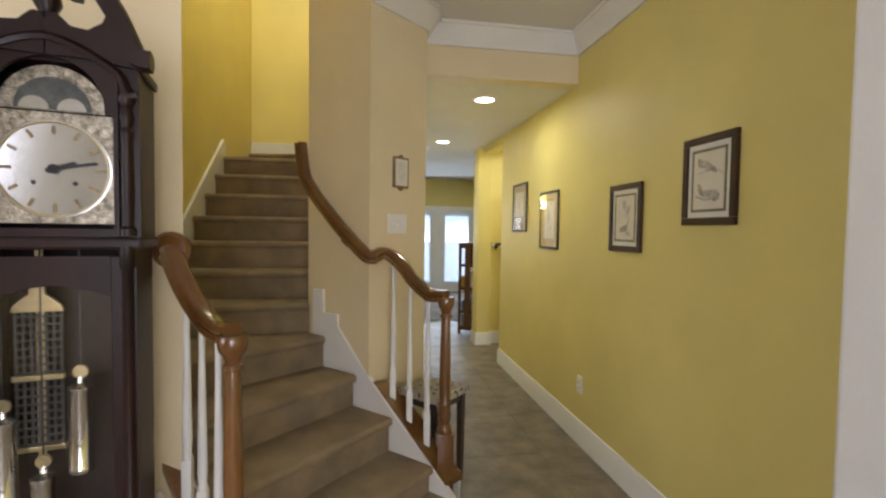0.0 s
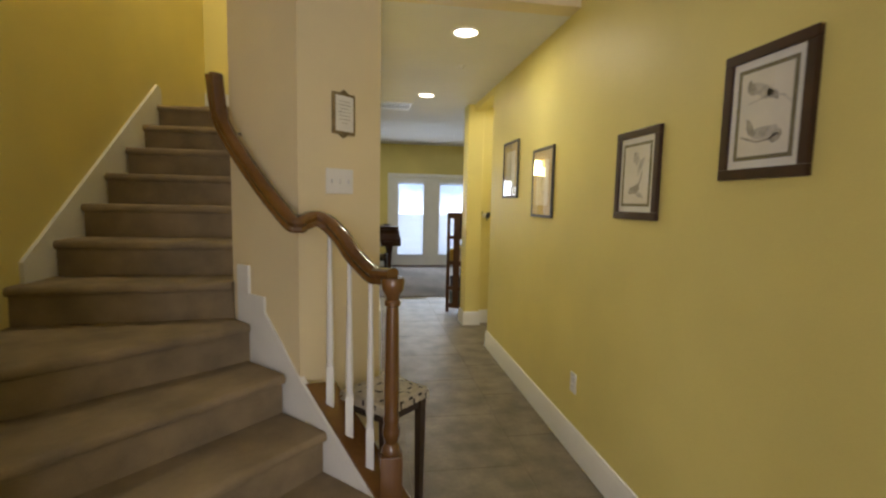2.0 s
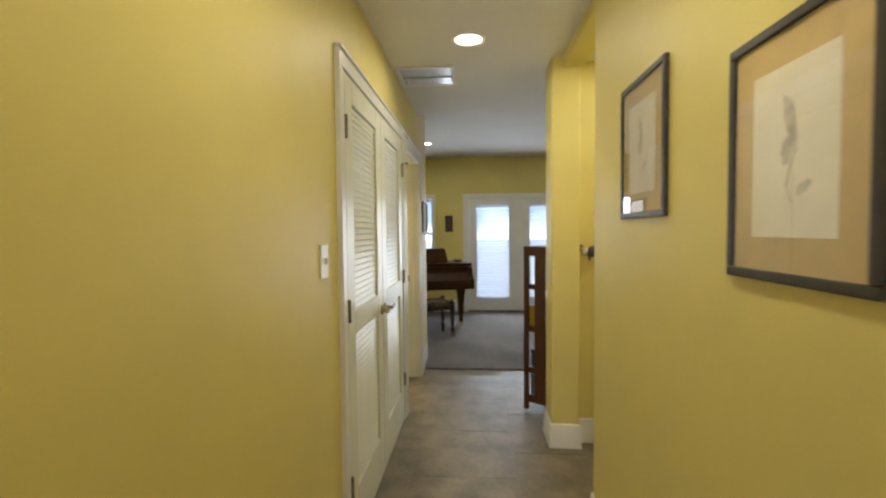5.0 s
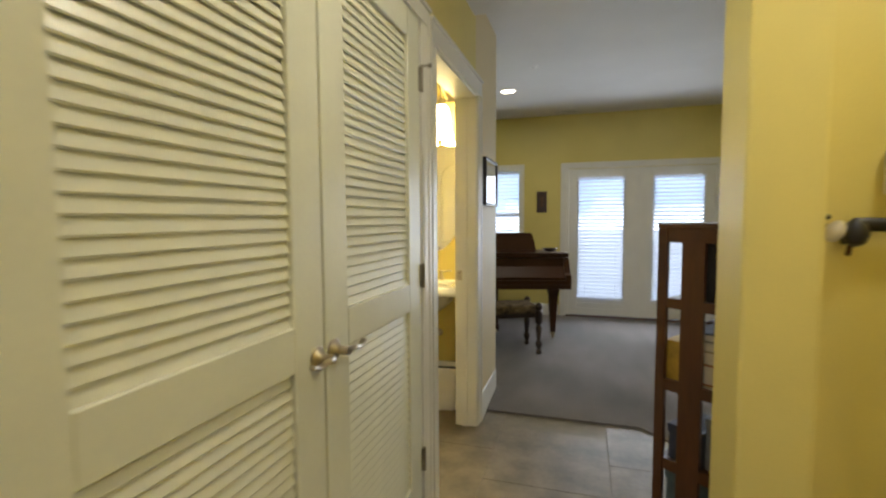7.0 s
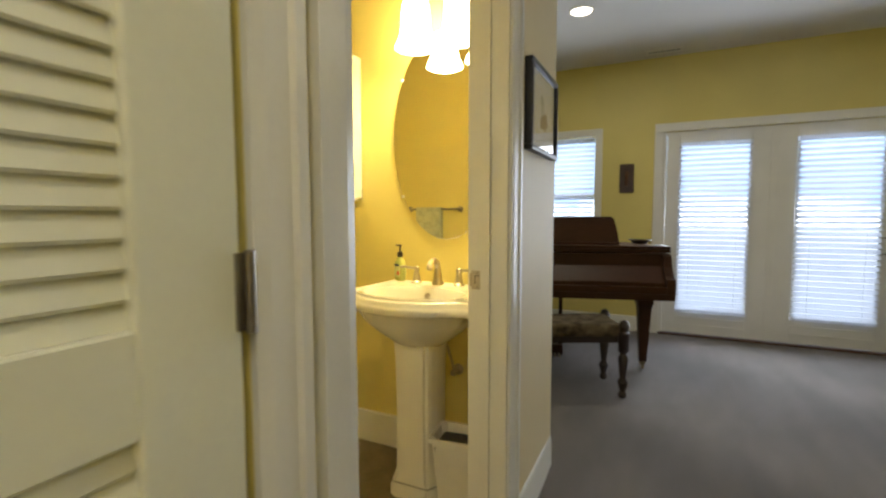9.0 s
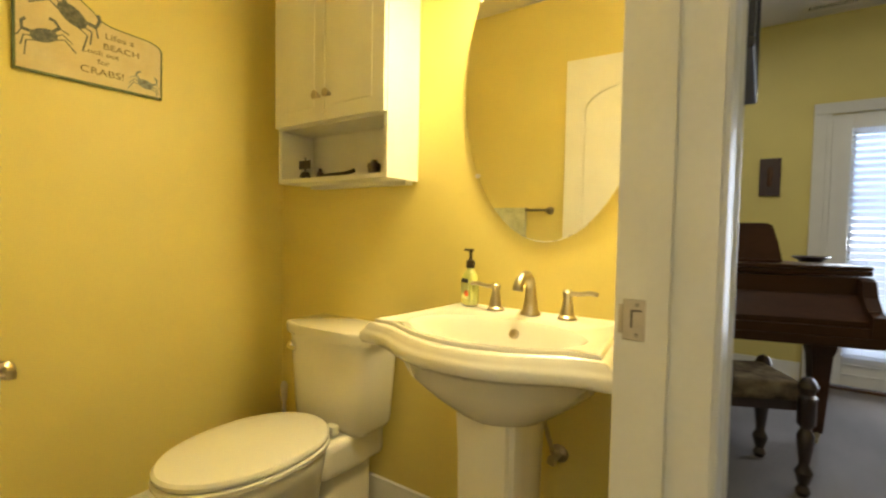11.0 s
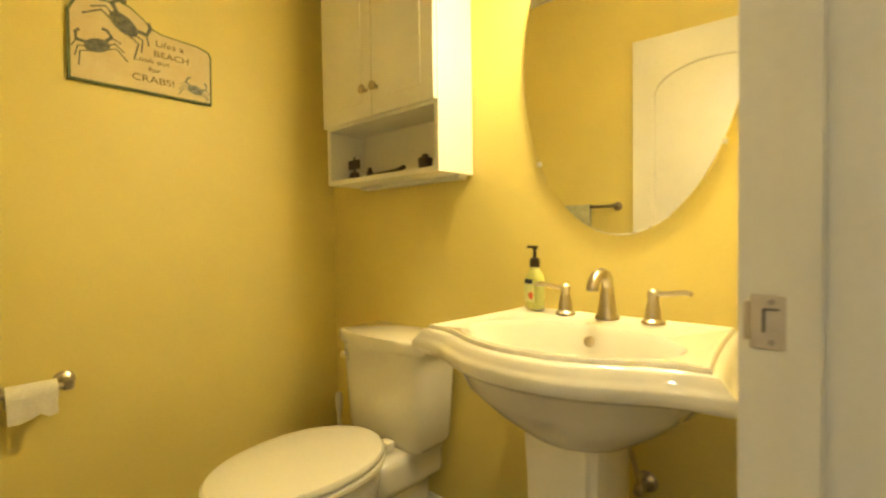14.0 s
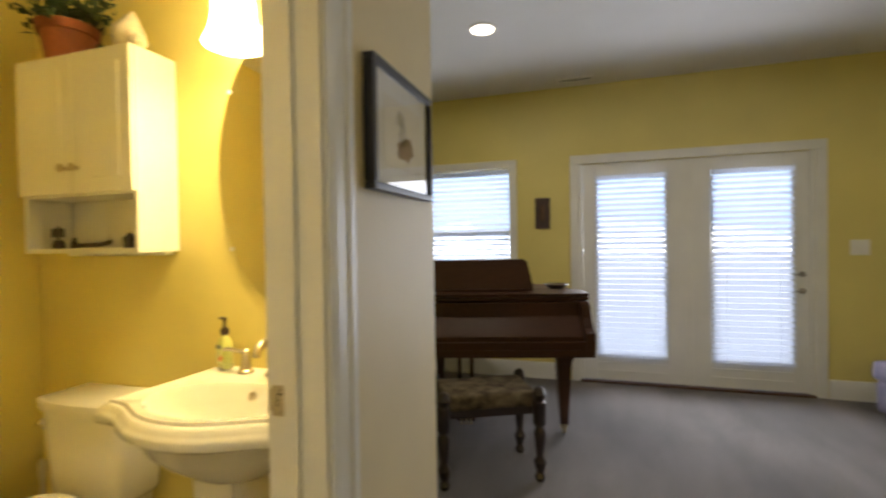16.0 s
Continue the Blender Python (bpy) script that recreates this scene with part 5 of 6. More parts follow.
def birds_two(t, a, c, y):
    blob(t, -0.01, c * 0.50, 0.045, 0.020, y, -0.5, M_PALEINK, 1)
    blob(t, -0.052, c * 0.62, 0.015, 0.024, y, 0.3, M_INK, 2)
    blob(t, 0.025, c * 0.38, 0.028, 0.012, y, -0.6, M_INK, 3)
    stroke(t, [(-0.06, c * 0.25), (0.0, c * 0.34), (0.06, c * 0.30), (0.10, c * 0.02)], y, 0.0018, M_PALEINK)
    blob(t, 0.01, -c * 0.48, 0.055, 0.022, y, 0.15, M_PALEINK, 4)
    blob(t, -0.045, -c * 0.36, 0.012, 0.032, y, 0.5, M_INK, 5)
    blob(t, 0.045, -c * 0.62, 0.022, 0.014, y, 0.4, M_INK, 6)
    stroke(t, [(-0.08, -c * 0.52), (-0.02, -c * 0.68), (0.05, -c * 0.62)], y, 0.003, M_INK)


def bird_tall(t, a, c, y):
    blob(t, -0.005, c * 0.55, 0.022, 0.030, y, 0.4, M_PALEINK, 11)
    blob(t, -0.012, c * 0.72, 0.014, 0.010, y, 0.2, M_INK, 12)
    blob(t, 0.030, c * 0.30, 0.016, 0.045, y, -0.5, M_PALEINK, 13)
    stroke(t, [(0.045, c * 0.1), (0.03, -c * 0.25), (0.01, -c * 0.55)], y, 0.003, M_INK)
    blob(t, -0.01, -c * 0.52, 0.045, 0.020, y, 0.25, M_INK, 14)
    blob(t, 0.03, -c * 0.70, 0.03, 0.012, y, -0.3, M_PALEINK, 15)


def bird_faint(t, a, c, y):
    blob(t, 0.0, c * 0.30, 0.016, 0.055, y, 0.25, M_PALEINK, 21)
    blob(t, -0.01, c * 0.02, 0.014, 0.025, y, -0.2, M_PALEINK, 22)
    stroke(t, [(0.0, c * 0.5), (0.015, c * 0.1), (-0.01, -c * 0.4), (0.005, -c * 0.6)], y, 0.0015, M_PALEINK)
    blob(t, 0.03, -c * 0.45, 0.02, 0.010, y, 0.5, M_PALEINK, 23)


onwall = lambda y, z: pose(XR - 0.0005, y, z, 0, 0, -90)
picture("framed_print", onwall(1.707, 1.676), 0.315, 0.386, 0.033, 0.018, M_FRAME, M_MAT, (0.034, 0.036), "two bird sketches in a wide mahogany frame", True, birds_two)
picture("framed_print", onwall(2.347, 1.530), 0.320, 0.384, 0.033, 0.018, M_FRAME, M_MAT, (0.034, 0.036), "perched bird sketch in a wide mahogany frame", True, bird_tall)
picture("framed_print", onwall(3.455, 1.540), 0.375, 0.462, 0.020, 0.015, M_GREYFR, M_TANMAT, (0.060, 0.062), "faint bird print with a tan mat, thin charcoal frame", False, bird_faint)
picture("framed_print", onwall(4.175, 1.672), 0.395, 0.458, 0.020, 0.015, M_GREYFR, M_TANMAT, (0.060, 0.062), "pale print with a tan mat hung by the side passage", False, bird_faint)


def plate(name, m, w, h, label, category, rockers=1, holes=False):
    t = thing(name, m, label, category)
    part("cover", box(-w / 2, w / 2, -0.007, 0, -h / 2, h / 2, bevel=0.003), M_PLATE, t)
    for i in range(rockers):
        x = (i - (rockers - 1) / 2) * 0.046
        if holes:
            for z in (-0.02, 0.02):
                o = part("socket", box(x - 0.016, x + 0.016, -0.009, -0.006, z - 0.014, z + 0.014, bevel=0.002), M_PLATE, t)
                part("slot", box(x - 0.007, x - 0.005, -0.0095, -0.006, z - 0.004, z + 0.006), M_BLACK, o)
                part("slot", box(x + 0.005, x + 0.007, -0.0095, -0.006, z - 0.004, z + 0.006), M_BLACK, o)
        else:
            b = box(x - 0.005, x + 0.005, -0.018, -0.006, -0.011, 0.011, bevel=0.002)
            part("toggle", b, M_PLATE, t)
    return t


plate("light_switch", pose(XL, 4.235, 1.30, 0, 0, 90), 0.075, 0.120, "white wall switch beside the closet", "light switch")
plate("wall_outlet", onwall(2.86, 0.40), 0.07, 0.115, "white wall outlet low on the picture wall", "outlet", 1, True)
plate("light_switch", pose(2.85, YF - 0.0005, 1.17), 0.12, 0.115, "white double switch beside the French doors", "light switch", 2)
FA = math.degrees(math.atan2(PART_A[1] - PART_B[1], PART_A[0] - PART_B[0]))
fdir = (Vector(PART_A) - Vector(PART_B)).normalized()


def on_facet(s, z):
    p = Vector(PART_B) + fdir * s
    return pose(p.x, p.y, z, 0, 0, FA)


plate("light_switch", on_facet(0.213, 1.480), 0.150, 0.112, "white three-gang switch plate on the cream partition", "light switch", 3)
t = thing("framed_verse", on_facet(0.232, 1.778), "small gilt-edged frame with a printed verse", "picture")
M_GILT = material("antique_gilt", (0.36, 0.27, 0.13), 0.45, 0.3, var=0.15, scale=30)
W2, H2 = 0.060, 0.089
out = [(-W2, -H2), (-W2 * 0.4, -H2), (0, -H2 - 0.016), (W2 * 0.4, -H2), (W2, -H2), (W2, H2), (W2 * 0.4, H2), (0, H2 + 0.016), (-W2 * 0.4, H2), (-W2, H2)]
part("frame", prism(out, 0, 0.014, None, pose(0, 0, 0, 90)), M_GILT, t)
part("sheet", box(-W2 + 0.011, W2 - 0.011, -0.0155, -0.013, -H2 + 0.012, H2 - 0.012), M_MAT, t)
for i in range(7):
    w = (0.030, 0.034, 0.026, 0.034, 0.030, 0.032, 0.018)[i]
    part("text_bar", box(-w, w, -0.0162, -0.015, 0.051 - i * 0.0155, 0.0542 - i * 0.0155), M_PALEINK, t)

th = thing("thermostat", pose(1.842, 5.6695, 1.409), "white wall thermostat with a small grey display", "thermostat")
part("body", box(-0.062, 0.062, -0.028, 0, -0.055, 0.055, bevel=0.005), M_PLATE, th)
part("display", box(0.0, 0.045, -0.030, -0.026, 0.025, 0.042), M_PEWTER, th)
part("mark", box(-0.008, 0.004, -0.0295, -0.026, -0.022, 0.010), M_PALEINK, th)
plate("light_switch", pose(1.945, 5.6695, 1.240), 0.075, 0.115, "white wall switch below the thermostat", "light switch")
bd = thing("bird_ornament", pose(1.676, 5.6695, 1.272), "black and white carved bird ornament on the wall", "ornament")
b = lathe([(0.004, -0.030), (0.015, -0.022), (0.021, -0.004), (0.019, 0.012), (0.011, 0.024), (0.004, 0.028)], 16, None, Matrix.Translation((-0.006, -0.036, -0.010)) @ pose(0, 0, 0, 0, 30, 0))
part("white_breast", b, M_PAPER, bd, smooth=True)
b = lathe([(0.003, -0.022), (0.014, -0.016), (0.020, 0.0), (0.014, 0.014), (0.003, 0.020)], 14, None, Matrix.Translation((-0.046, -0.036, 0.006)))
part("dark_head", b, M_SHELF, bd, smooth=True)
part("bill", sweep(smooth_line([(-0.052, -0.040, 0.016), (-0.042, -0.044, 0.027), (-0.022, -0.040, 0.024)], 4), circle(0.006, 8)), M_BLACK, bd, smooth=True)
b = lathe([(0.004, -0.036), (0.020, -0.028), (0.028, -0.006), (0.024, 0.018), (0.010, 0.032)], 14, None, Matrix.Translation((0.034, -0.040, -0.014)))
part("wing", b, M_BLACK, bd, smooth=True)
part("tail", sweep(smooth_line([(0.03, -0.040, 0.006), (0.07, -0.038, 0.006), (0.12, -0.034, 0.003), (0.158, -0.03, 0.0)], 4), circle(0.015, 10, 0.018)), M_BLACK, bd, smooth=True)
part("leg", sweep([(0.026, -0.036, -0.045), (0.024, -0.030, -0.072)], circle(0.006, 8)), M_SHELF, bd, smooth=True)
part("wall_mount", box(0.02, 0.034, -0.012, 0, -0.045, -0.012, bevel=0.002), M_BLACK, bd)

# stool with a lace doily by the newel
sl = thing("stool", pose(0.452, 2.499, 0, 0, 0, 43), "dark square wooden stool under a lace doily", "stool")
part("seat", box(-0.135, 0.135, -0.135, 0.135, 0.530, 0.558, bevel=0.006), M_DARK, sl)
for x in (-0.112, 0.112):
    for y in (-0.112, 0.112):
        b = loft([[(x + p * w, y + q * w, z) for p, q in ((-1, -1), (1, -1), (1, 1), (-1, 1))] for w, z in ((0.013, 0), (0.018, 0.530))])
        part("leg", b, M_DARK, sl)
for x0, x1, y0, y1 in ((-0.10, 0.10, -0.12, -0.104), (-0.10, 0.10, 0.104, 0.12), (-0.12, -0.104, -0.10, 0.10), (0.104, 0.12, -0.10, 0.10)):
    part("apron", box(x0, x1, y0, y1, 0.475, 0.530), M_DARK, sl)
M_LACE = material("ecru_lace", (0.80, 0.73, 0.58), 0.9, var=0.08, scale=40, fine=300, bump=0.6)
dl = thing("lace_doily", pose(0.452, 2.499, 0.559, 0, 0, 43), "ecru openwork lace doily draped over the stool", "doily")
b = bmesh.new()
NL, SP = 31, 0.0116
holes = {(i, j) for i in range(NL) for j in range(NL) if (i % 5 in (1, 2) and j % 6 == 2) or (i % 7 == 4 and j % 5 in (0, 1) and 4 < i < 27)}
grid = {}


def lace_point(i, j):
    if (i, j) not in grid:
        x, y = (i - NL / 2) * SP, (j - NL / 2) * SP
        ex, ey = max(0, abs(x) - 0.139), max(0, abs(y) - 0.139)
        drop = ex + ey
        xx = math.copysign(min(abs(x), 0.139 + 0.12 * ex), x)
        yy = math.copysign(min(abs(y), 0.139 + 0.12 * ey), y)
        grid[(i, j)] = b.verts.new((xx, yy, 0.003 - drop * 1.0 + 0.0015 * math.sin(i * 2.1 + j * 1.3)))
    return grid[(i, j)]


for i in range(NL):
    for j in range(NL):
        if (i, j) not in holes:
            b.faces.new((lace_point(i, j), lace_point(i + 1, j), lace_point(i + 1, j + 1), lace_point(i, j + 1)))
r = bmesh.ops.solidify(b, geom=b.faces[:], thickness=0.0022)
part("lace", b, M_LACE, dl)

# low air return and door stop at the foot of the hall's left wall
va = thing("wall_vent", pose(XL, 3.10, 0.46, 0, 0, 90), "white return air grille low on the hall wall", "air vent")
part("frame", box(-0.20, 0.20, -0.012, 0, -0.29, 0.36, bevel=0.003), M_PLATE, va)
for i in range(23):
    part("slat", box(-0.175, 0.175, -0.0128, -0.010, -0.265 + i * 0.026, -0.251 + i * 0.026, bevel=0.002, seg=1), M_PLATE, va)
ds = thing("door_stop", pose(XL + 0.016, 4.00, 0.07), "small metal spring door stop on the baseboard", "door stop")
part("spring", sweep([(0, 0, 0), (0.07, 0, 0)], circle(0.005, 8)), M_PEWTER, ds)
part("tip", sweep([(0.07, 0, 0), (0.08, 0, 0)], circle(0.007, 8)), M_BLACK, ds)

# ---- foyer: the longcase clock ----
ck = thing("grandfather_clock", pose(-0.792, 1.498, 0.055, 0, 0, 12), "dark cherry grandfather clock with brass dial and weights", "clock")
CW, CD = 0.208, 0.22
part("plinth", box(-CW - 0.02, CW + 0.02, -CD - 0.015, 0, -0.060, 0.10, bevel=0.01), M_CLOCK, ck)
part("base", box(-CW, CW, -CD, 0, 0.10, 0.46, bevel=0.006), M_CLOCK, ck)
part("base_panel", box(-CW + 0.06, CW - 0.06, -CD - 0.008, -CD + 0.002, 0.16, 0.40, bevel=0.006), M_CLOCK, ck)
part("waist_back", box(-CW, CW, -0.03, 0, 0.46, 1.46), M_CLOCK, ck)
for s in (-1, 1):
    part("waist_side", box(min(s * CW, s * (CW - 0.03)), max(s * CW, s * (CW - 0.03)), -CD, -0.03, 0.46, 1.46), M_CLOCK, ck)
    part("quarter_column", lathe([(0.022, 0.47), (0.022, 0.53), (0.016, 0.54), (0.016, 1.38), (0.022, 1.39), (0.022, 1.45)], 16, None, Matrix.Translation((s * (CW - 0.022), -CD - 0.002, 0))), M_CLOCK, ck, smooth=True)
dr = part("waist_door", box(-CW + 0.032, -CW + 0.066, -CD - 0.006, -CD + 0.012, 0.50, 1.42, bevel=0.004), M_CLOCK, ck)
part("door_stile", box(CW - 0.066, CW - 0.032, -CD - 0.006, -CD + 0.012, 0.50, 1.42, bevel=0.004), M_CLOCK, dr)
part("door_rail", box(-CW + 0.066, CW - 0.066, -CD - 0.006, -CD + 0.012, 0.50, 0.565, bevel=0.004), M_CLOCK, dr)
topr = [(-CW + 0.066, 1.42), (CW - 0.066, 1.42), (CW - 0.066, 1.30)] + [(x, 1.30 + 0.035 * math.cos(x / (CW - 0.066) * math.pi / 2 * 1.0) - 0.0) for x in [(CW - 0.066) * (1 - i / 6) for i in range(1, 12)]] + [(-CW + 0.066, 1.30)]
part("door_rail", prism(topr, 0, 0.018, None, Matrix.Translation((0, -CD + 0.012, 0)) @ pose(0, 0, 0, 90)), M_CLOCK, dr)
g = part("door_glass", box(-CW + 0.062, CW - 0.062, -CD + 0.001, -CD + 0.004, 0.56, 1.34), M_GLASS, dr)
g.visible_shadow = False
part("waist_moulding", box(-CW - 0.02, CW + 0.02, -CD - 0.018, 0, 1.44, 1.475, bevel=0.009), M_CLOCK, ck)
part("waist_moulding", box(-CW - 0.015, CW + 0.015, -CD - 0.012, 0, 0.44, 0.475, bevel=0.009), M_CLOCK, ck)
HW = 0.218
part("hood_back", box(-HW, HW, -0.03, 0, 1.475, 1.985), M_CLOCK, ck)
for s in (-1, 1):
    part("hood_side", box(min(s * HW, s * (HW - 0.025)), max(s * HW, s * (HW - 0.025)), -CD, -0.03, 1.475, 1.985), M_CLOCK, ck)
    part("hood_column", lathe([(0.022, 1.48), (0.022, 1.50), (0.014, 1.51), (0.017, 1.60), (0.014, 1.76), (0.018, 1.77), (0.018, 1.79), (0.013, 1.80), (0.020, 1.83), (0.014, 1.86), (0.022, 1.875), (0.022, 1.89)], 18, None, Matrix.Translation((s * (HW - 0.028), -CD - 0.012, 0))), M_CLOCK, ck, smooth=True)
hole = [(-0.155, 1.50), (0.155, 1.50), (0.155, 1.835), (0.135, 1.835)] + [(0.135 * math.cos(a), 1.85 + 0.135 * math.sin(a)) for a in [math.pi * i / 16 for i in range(1, 16)]] + [(-0.135, 1.835), (-0.155, 1.835)]
outer = [(HW - 0.05, 1.478), (HW - 0.05, 1.90), (HW - 0.052, 1.90)] + [(0.175 * math.cos(a), 1.90 + 0.13 * math.sin(a)) for a in [math.pi * i / 14 for i in range(1, 14)]] + [(-HW + 0.052, 1.90), (-HW + 0.05, 1.90), (-HW + 0.05, 1.478)]


def ring_plate(hole, outer, y0, y1):
    """A board with a hole: both outlines are met at equal angles round the hole's middle."""
    cxm, czm, n = 0.0, 1.70, 96
    po, ph = [(x - cxm, z - czm) for x, z in outer], [(x - cxm, z - czm) for x, z in hole]
    rings = []
    for pl, y in ((ph, y1), (ph, y0), (po, y0), (po, y1), (ph, y1)):
        rings.append([(cxm + math.cos(a) * poly_radius(pl, a), y, czm + math.sin(a) * poly_radius(pl, a)) for a in [2 * math.pi * i / n for i in range(n)]])
    b = loft(rings, False, False)
    bmesh.ops.remove_doubles(b, verts=b.verts[:], dist=0.0005)
    return b


part("hood_door", ring_plate(hole, outer, -CD - 0.012, -CD + 0.006), M_CLOCK, ck)
big = [(HW + 0.004, 1.478), (HW + 0.004, 1.985), (0.17, 2.02), (0.06, 2.06), (-0.06, 2.06), (-0.17, 2.02), (-HW - 0.004, 1.985), (-HW - 0.004, 1.478)]
part("hood_front", ring_plate([(x * 1.02, 1.70 + (z - 1.70) * 1.01) for x, z in outer], big, -CD - 0.004, -CD + 0.012), M_CLOCK, ck)
b = sweep(smooth_line([(-HW, -CD - 0.012, 1.90), (-0.195, -CD - 0.012, 1.90), (-0.16, -CD - 0.012, 1.965), (0, -CD - 0.012, 2.035), (0.16, -CD - 0.012, 1.965), (0.195, -CD - 0.012, 1.90), (HW, -CD - 0.012, 1.90)], 5), [(-0.012, -0.01), (0.02, -0.012), (0.024, 0.0), (0.012, 0.012), (-0.012, 0.012)])
part("arch_moulding", b, M_CLOCK, ck, smooth=True)
for s in (-1, 1):
    ped = [(s * x, z) for x, z in ((HW, 1.972), (0.205, 2.02), (0.17, 2.09), (0.150, 2.125), (0.135, 2.09), (0.10, 2.065), (0.06, 2.07), (0.03, 2.10), (0.002, 2.10), (0.002, 1.985), (0.12, 1.985))]
    part("pediment", prism(ped, 0, 0.018, None, Matrix.Translation((0, -CD - 0.006, 0)) @ pose(0, 0, 0, 90)), M_CLOCK, ck)
    pts = smooth_line([(s * (HW + 0.042), -CD - 0.03, 1.995), (s * (HW + 0.008), -CD - 0.03, 2.0), (s * 0.205, -CD - 0.03, 2.04), (s * 0.17, -CD - 0.03, 2.12), (s * 0.12, -CD - 0.03, 2.19), (s * 0.075, -CD - 0.03, 2.195), (s * 0.06, -CD - 0.03, 2.15)], 5)
    part("swan_neck", sweep(pts, [(-0.03, -0.026), (0.03, -0.026), (0.042, 0.0), (0.03, 0.022), (-0.01, 0.030), (-0.03, 0.022)]), M_CLOCK, ck, smooth=True)
    part("cornice", box(min(s * HW, s * (HW + 0.03)), max(s * HW, s * (HW + 0.012)), -CD - 0.02, 0, 1.968, 1.996, bevel=0.005), M_CLOCK, ck)
part("hood_roof", box(-HW, HW, -CD + 0.01, 0, 1.975, 2.0), M_CLOCK, ck)
part("finial", lathe([(0.03, 2.05), (0.03, 2.08), (0.015, 2.095), (0.034, 2.13), (0.03, 2.16), (0.008, 2.20), (0.006, 2.23)], 16, None, Matrix.Translation((0, -CD + 0.004, 0))), M_CLOCK, ck, smooth=True)
DY = -CD + 0.030
dial = part("dial_plate", box(-0.15, 0.15, DY, DY + 0.004, 1.515, 1.835), material("engraved_brass", (0.58, 0.52, 0.40), 0.36, 0.9, var=0.28, scale=55, fine=180, bump=0.6, dist=0.003), ck)
M_DIAL = material("silvered_dial", (0.60, 0.61, 0.62), 0.2, 0.75, var=0.05, scale=10)
part("dial_face", lathe([(0.142, 0), (0.142, 0.003), (0.136, 0.004), (0.132, 0.003)], 48, None, Matrix.Translation((0, DY, 1.672)) @ pose(0, 0, 0, 90)), M_DIAL, dial, smooth=True)
part("chapter_ring", sweep([(0.135 * math.sin(2 * math.pi * i / 40), DY - 0.004, 1.672 + 0.135 * math.cos(2 * math.pi * i / 40)) for i in range(41)], circle(0.003, 6), up=Vector((0, 1, 0))), M_BRASS, dial, smooth=True)
for i in range(12):
    a = 2 * math.pi * i / 12
    b = box(-0.004, 0.004, -0.006, -0.003, 0.100, 0.124)
    bmesh.ops.transform(b, matrix=Matrix.Translation((0, DY, 1.672)) @ pose(0, 0, 0, 0, math.degrees(a), 0), verts=b.verts[:])
    part("hour_mark", b, M_GILT, dial)
for ang, ln, w in ((70, 0.055, 0.006), (78, 0.105, 0.0035)):
    b = box(-w, w, -0.012, -0.010, -0.02, ln, bevel=0.0008, seg=1)
    lathe([(w * 2.4, 0.009), (w * 2.4, 0.012)], 12, b, pose(0, 0, 0, 90))
    bmesh.ops.transform(b, matrix=Matrix.Translation((0, DY, 1.672)) @ pose(0, 0, 0, 0, ang, 0), verts=b.verts[:])
    part("hand", b, M_BLACK, dial)
for x in (-0.05, 0.05):
    part("winding_hole", lathe([(0.006, 0.003), (0.006, 0.006)], 12, None, Matrix.Translation((x, DY, 1.632)) @ pose(0, 0, 0, 90)), M_BLACK, dial)
arc = [(0.13 * math.cos(a), 1.84 + 0.13 * math.sin(a)) for a in [math.pi * i / 20 for i in range(21)]]
arch = part("moon_arch", prism(arc, 0, 0.004, None, Matrix.Translation((0, DY + 0.004, 0)) @ pose(0, 0, 0, 90)), dial.data.materials[0], ck, "engraved brass moon arch")
arc2 = [(0.094 * math.cos(a), 1.842 + 0.094 * math.sin(a)) for a in [math.pi * i / 20 for i in range(21)]]
part("moon_disc", prism(arc2, 0, 0.002, None, Matrix.Translation((0, DY - 0.001, 0)) @ pose(0, 0, 0, 90)), material("moon_disc_grey", (0.10, 0.11, 0.10), 0.4, var=0.2, scale=20), arch)
for x in (-0.045, 0.045):
    part("globe_plate", prism([(x + 0.036 * math.cos(math.pi * i / 12), 1.842 + 0.036 * math.sin(math.pi * i / 12)) for i in range(13)], 0, 0.002, None, Matrix.Translation((0, DY - 0.0035, 0)) @ pose(0, 0, 0, 90)), M_DIAL, arch)
for x, zt in ((-0.138, -0.06), (-0.045, -0.235), (0.050, 0.025)):
    wy = -0.178
    cord = part("cable", box(x - 0.002, x + 0.002, wy - 0.002, wy + 0.002, 1.06 + zt, 1.45), M_BLACK, ck)
    part("pulley", lathe([(0.020, -0.004), (0.020, 0.004)], 16, None, Matrix.Translation((x, wy, 1.045 + zt)) @ pose(0, 0, 0, 90)), M_BRASS, cord, smooth=True)
    part("weight", lathe([(0.032, 0.74 + zt), (0.034, 0.745 + zt), (0.034, 0.755 + zt), (0.032, 0.76 + zt), (0.032, 0.985 + zt), (0.034, 0.99 + zt), (0.034, 1.0 + zt), (0.010, 1.012 + zt), (0.006, 1.03 + zt)], 24, None, Matrix.Translation((x, wy, 0))), M_CHROME, cord, "polished silver weight", smooth=True)
M_STEEL = material("blued_steel_rod", (0.16, 0.17, 0.19), 0.3, 1.0, var=0.08, scale=30)
PX, PY = -0.075, -0.100
pen = part("pendulum_rod", box(PX - 0.010, PX + 0.010, PY, PY + 0.004, 0.58, 1.44), M_BRASS, ck)
for i in range(7):
    part("grid_rod", sweep([(PX - 0.057 + i * 0.019, PY - 0.008, 0.83), (PX - 0.057 + i * 0.019, PY - 0.008, 1.25)], circle(0.0045, 8)), M_STEEL, pen, smooth=True)
for i in range(17):
    part("grid_bar", sweep([(PX - 0.060, PY - 0.014, 0.84 + i * 0.0245), (PX + 0.060, PY - 0.014, 0.84 + i * 0.0245)], circle(0.0035, 6)), M_STEEL, pen, smooth=True)
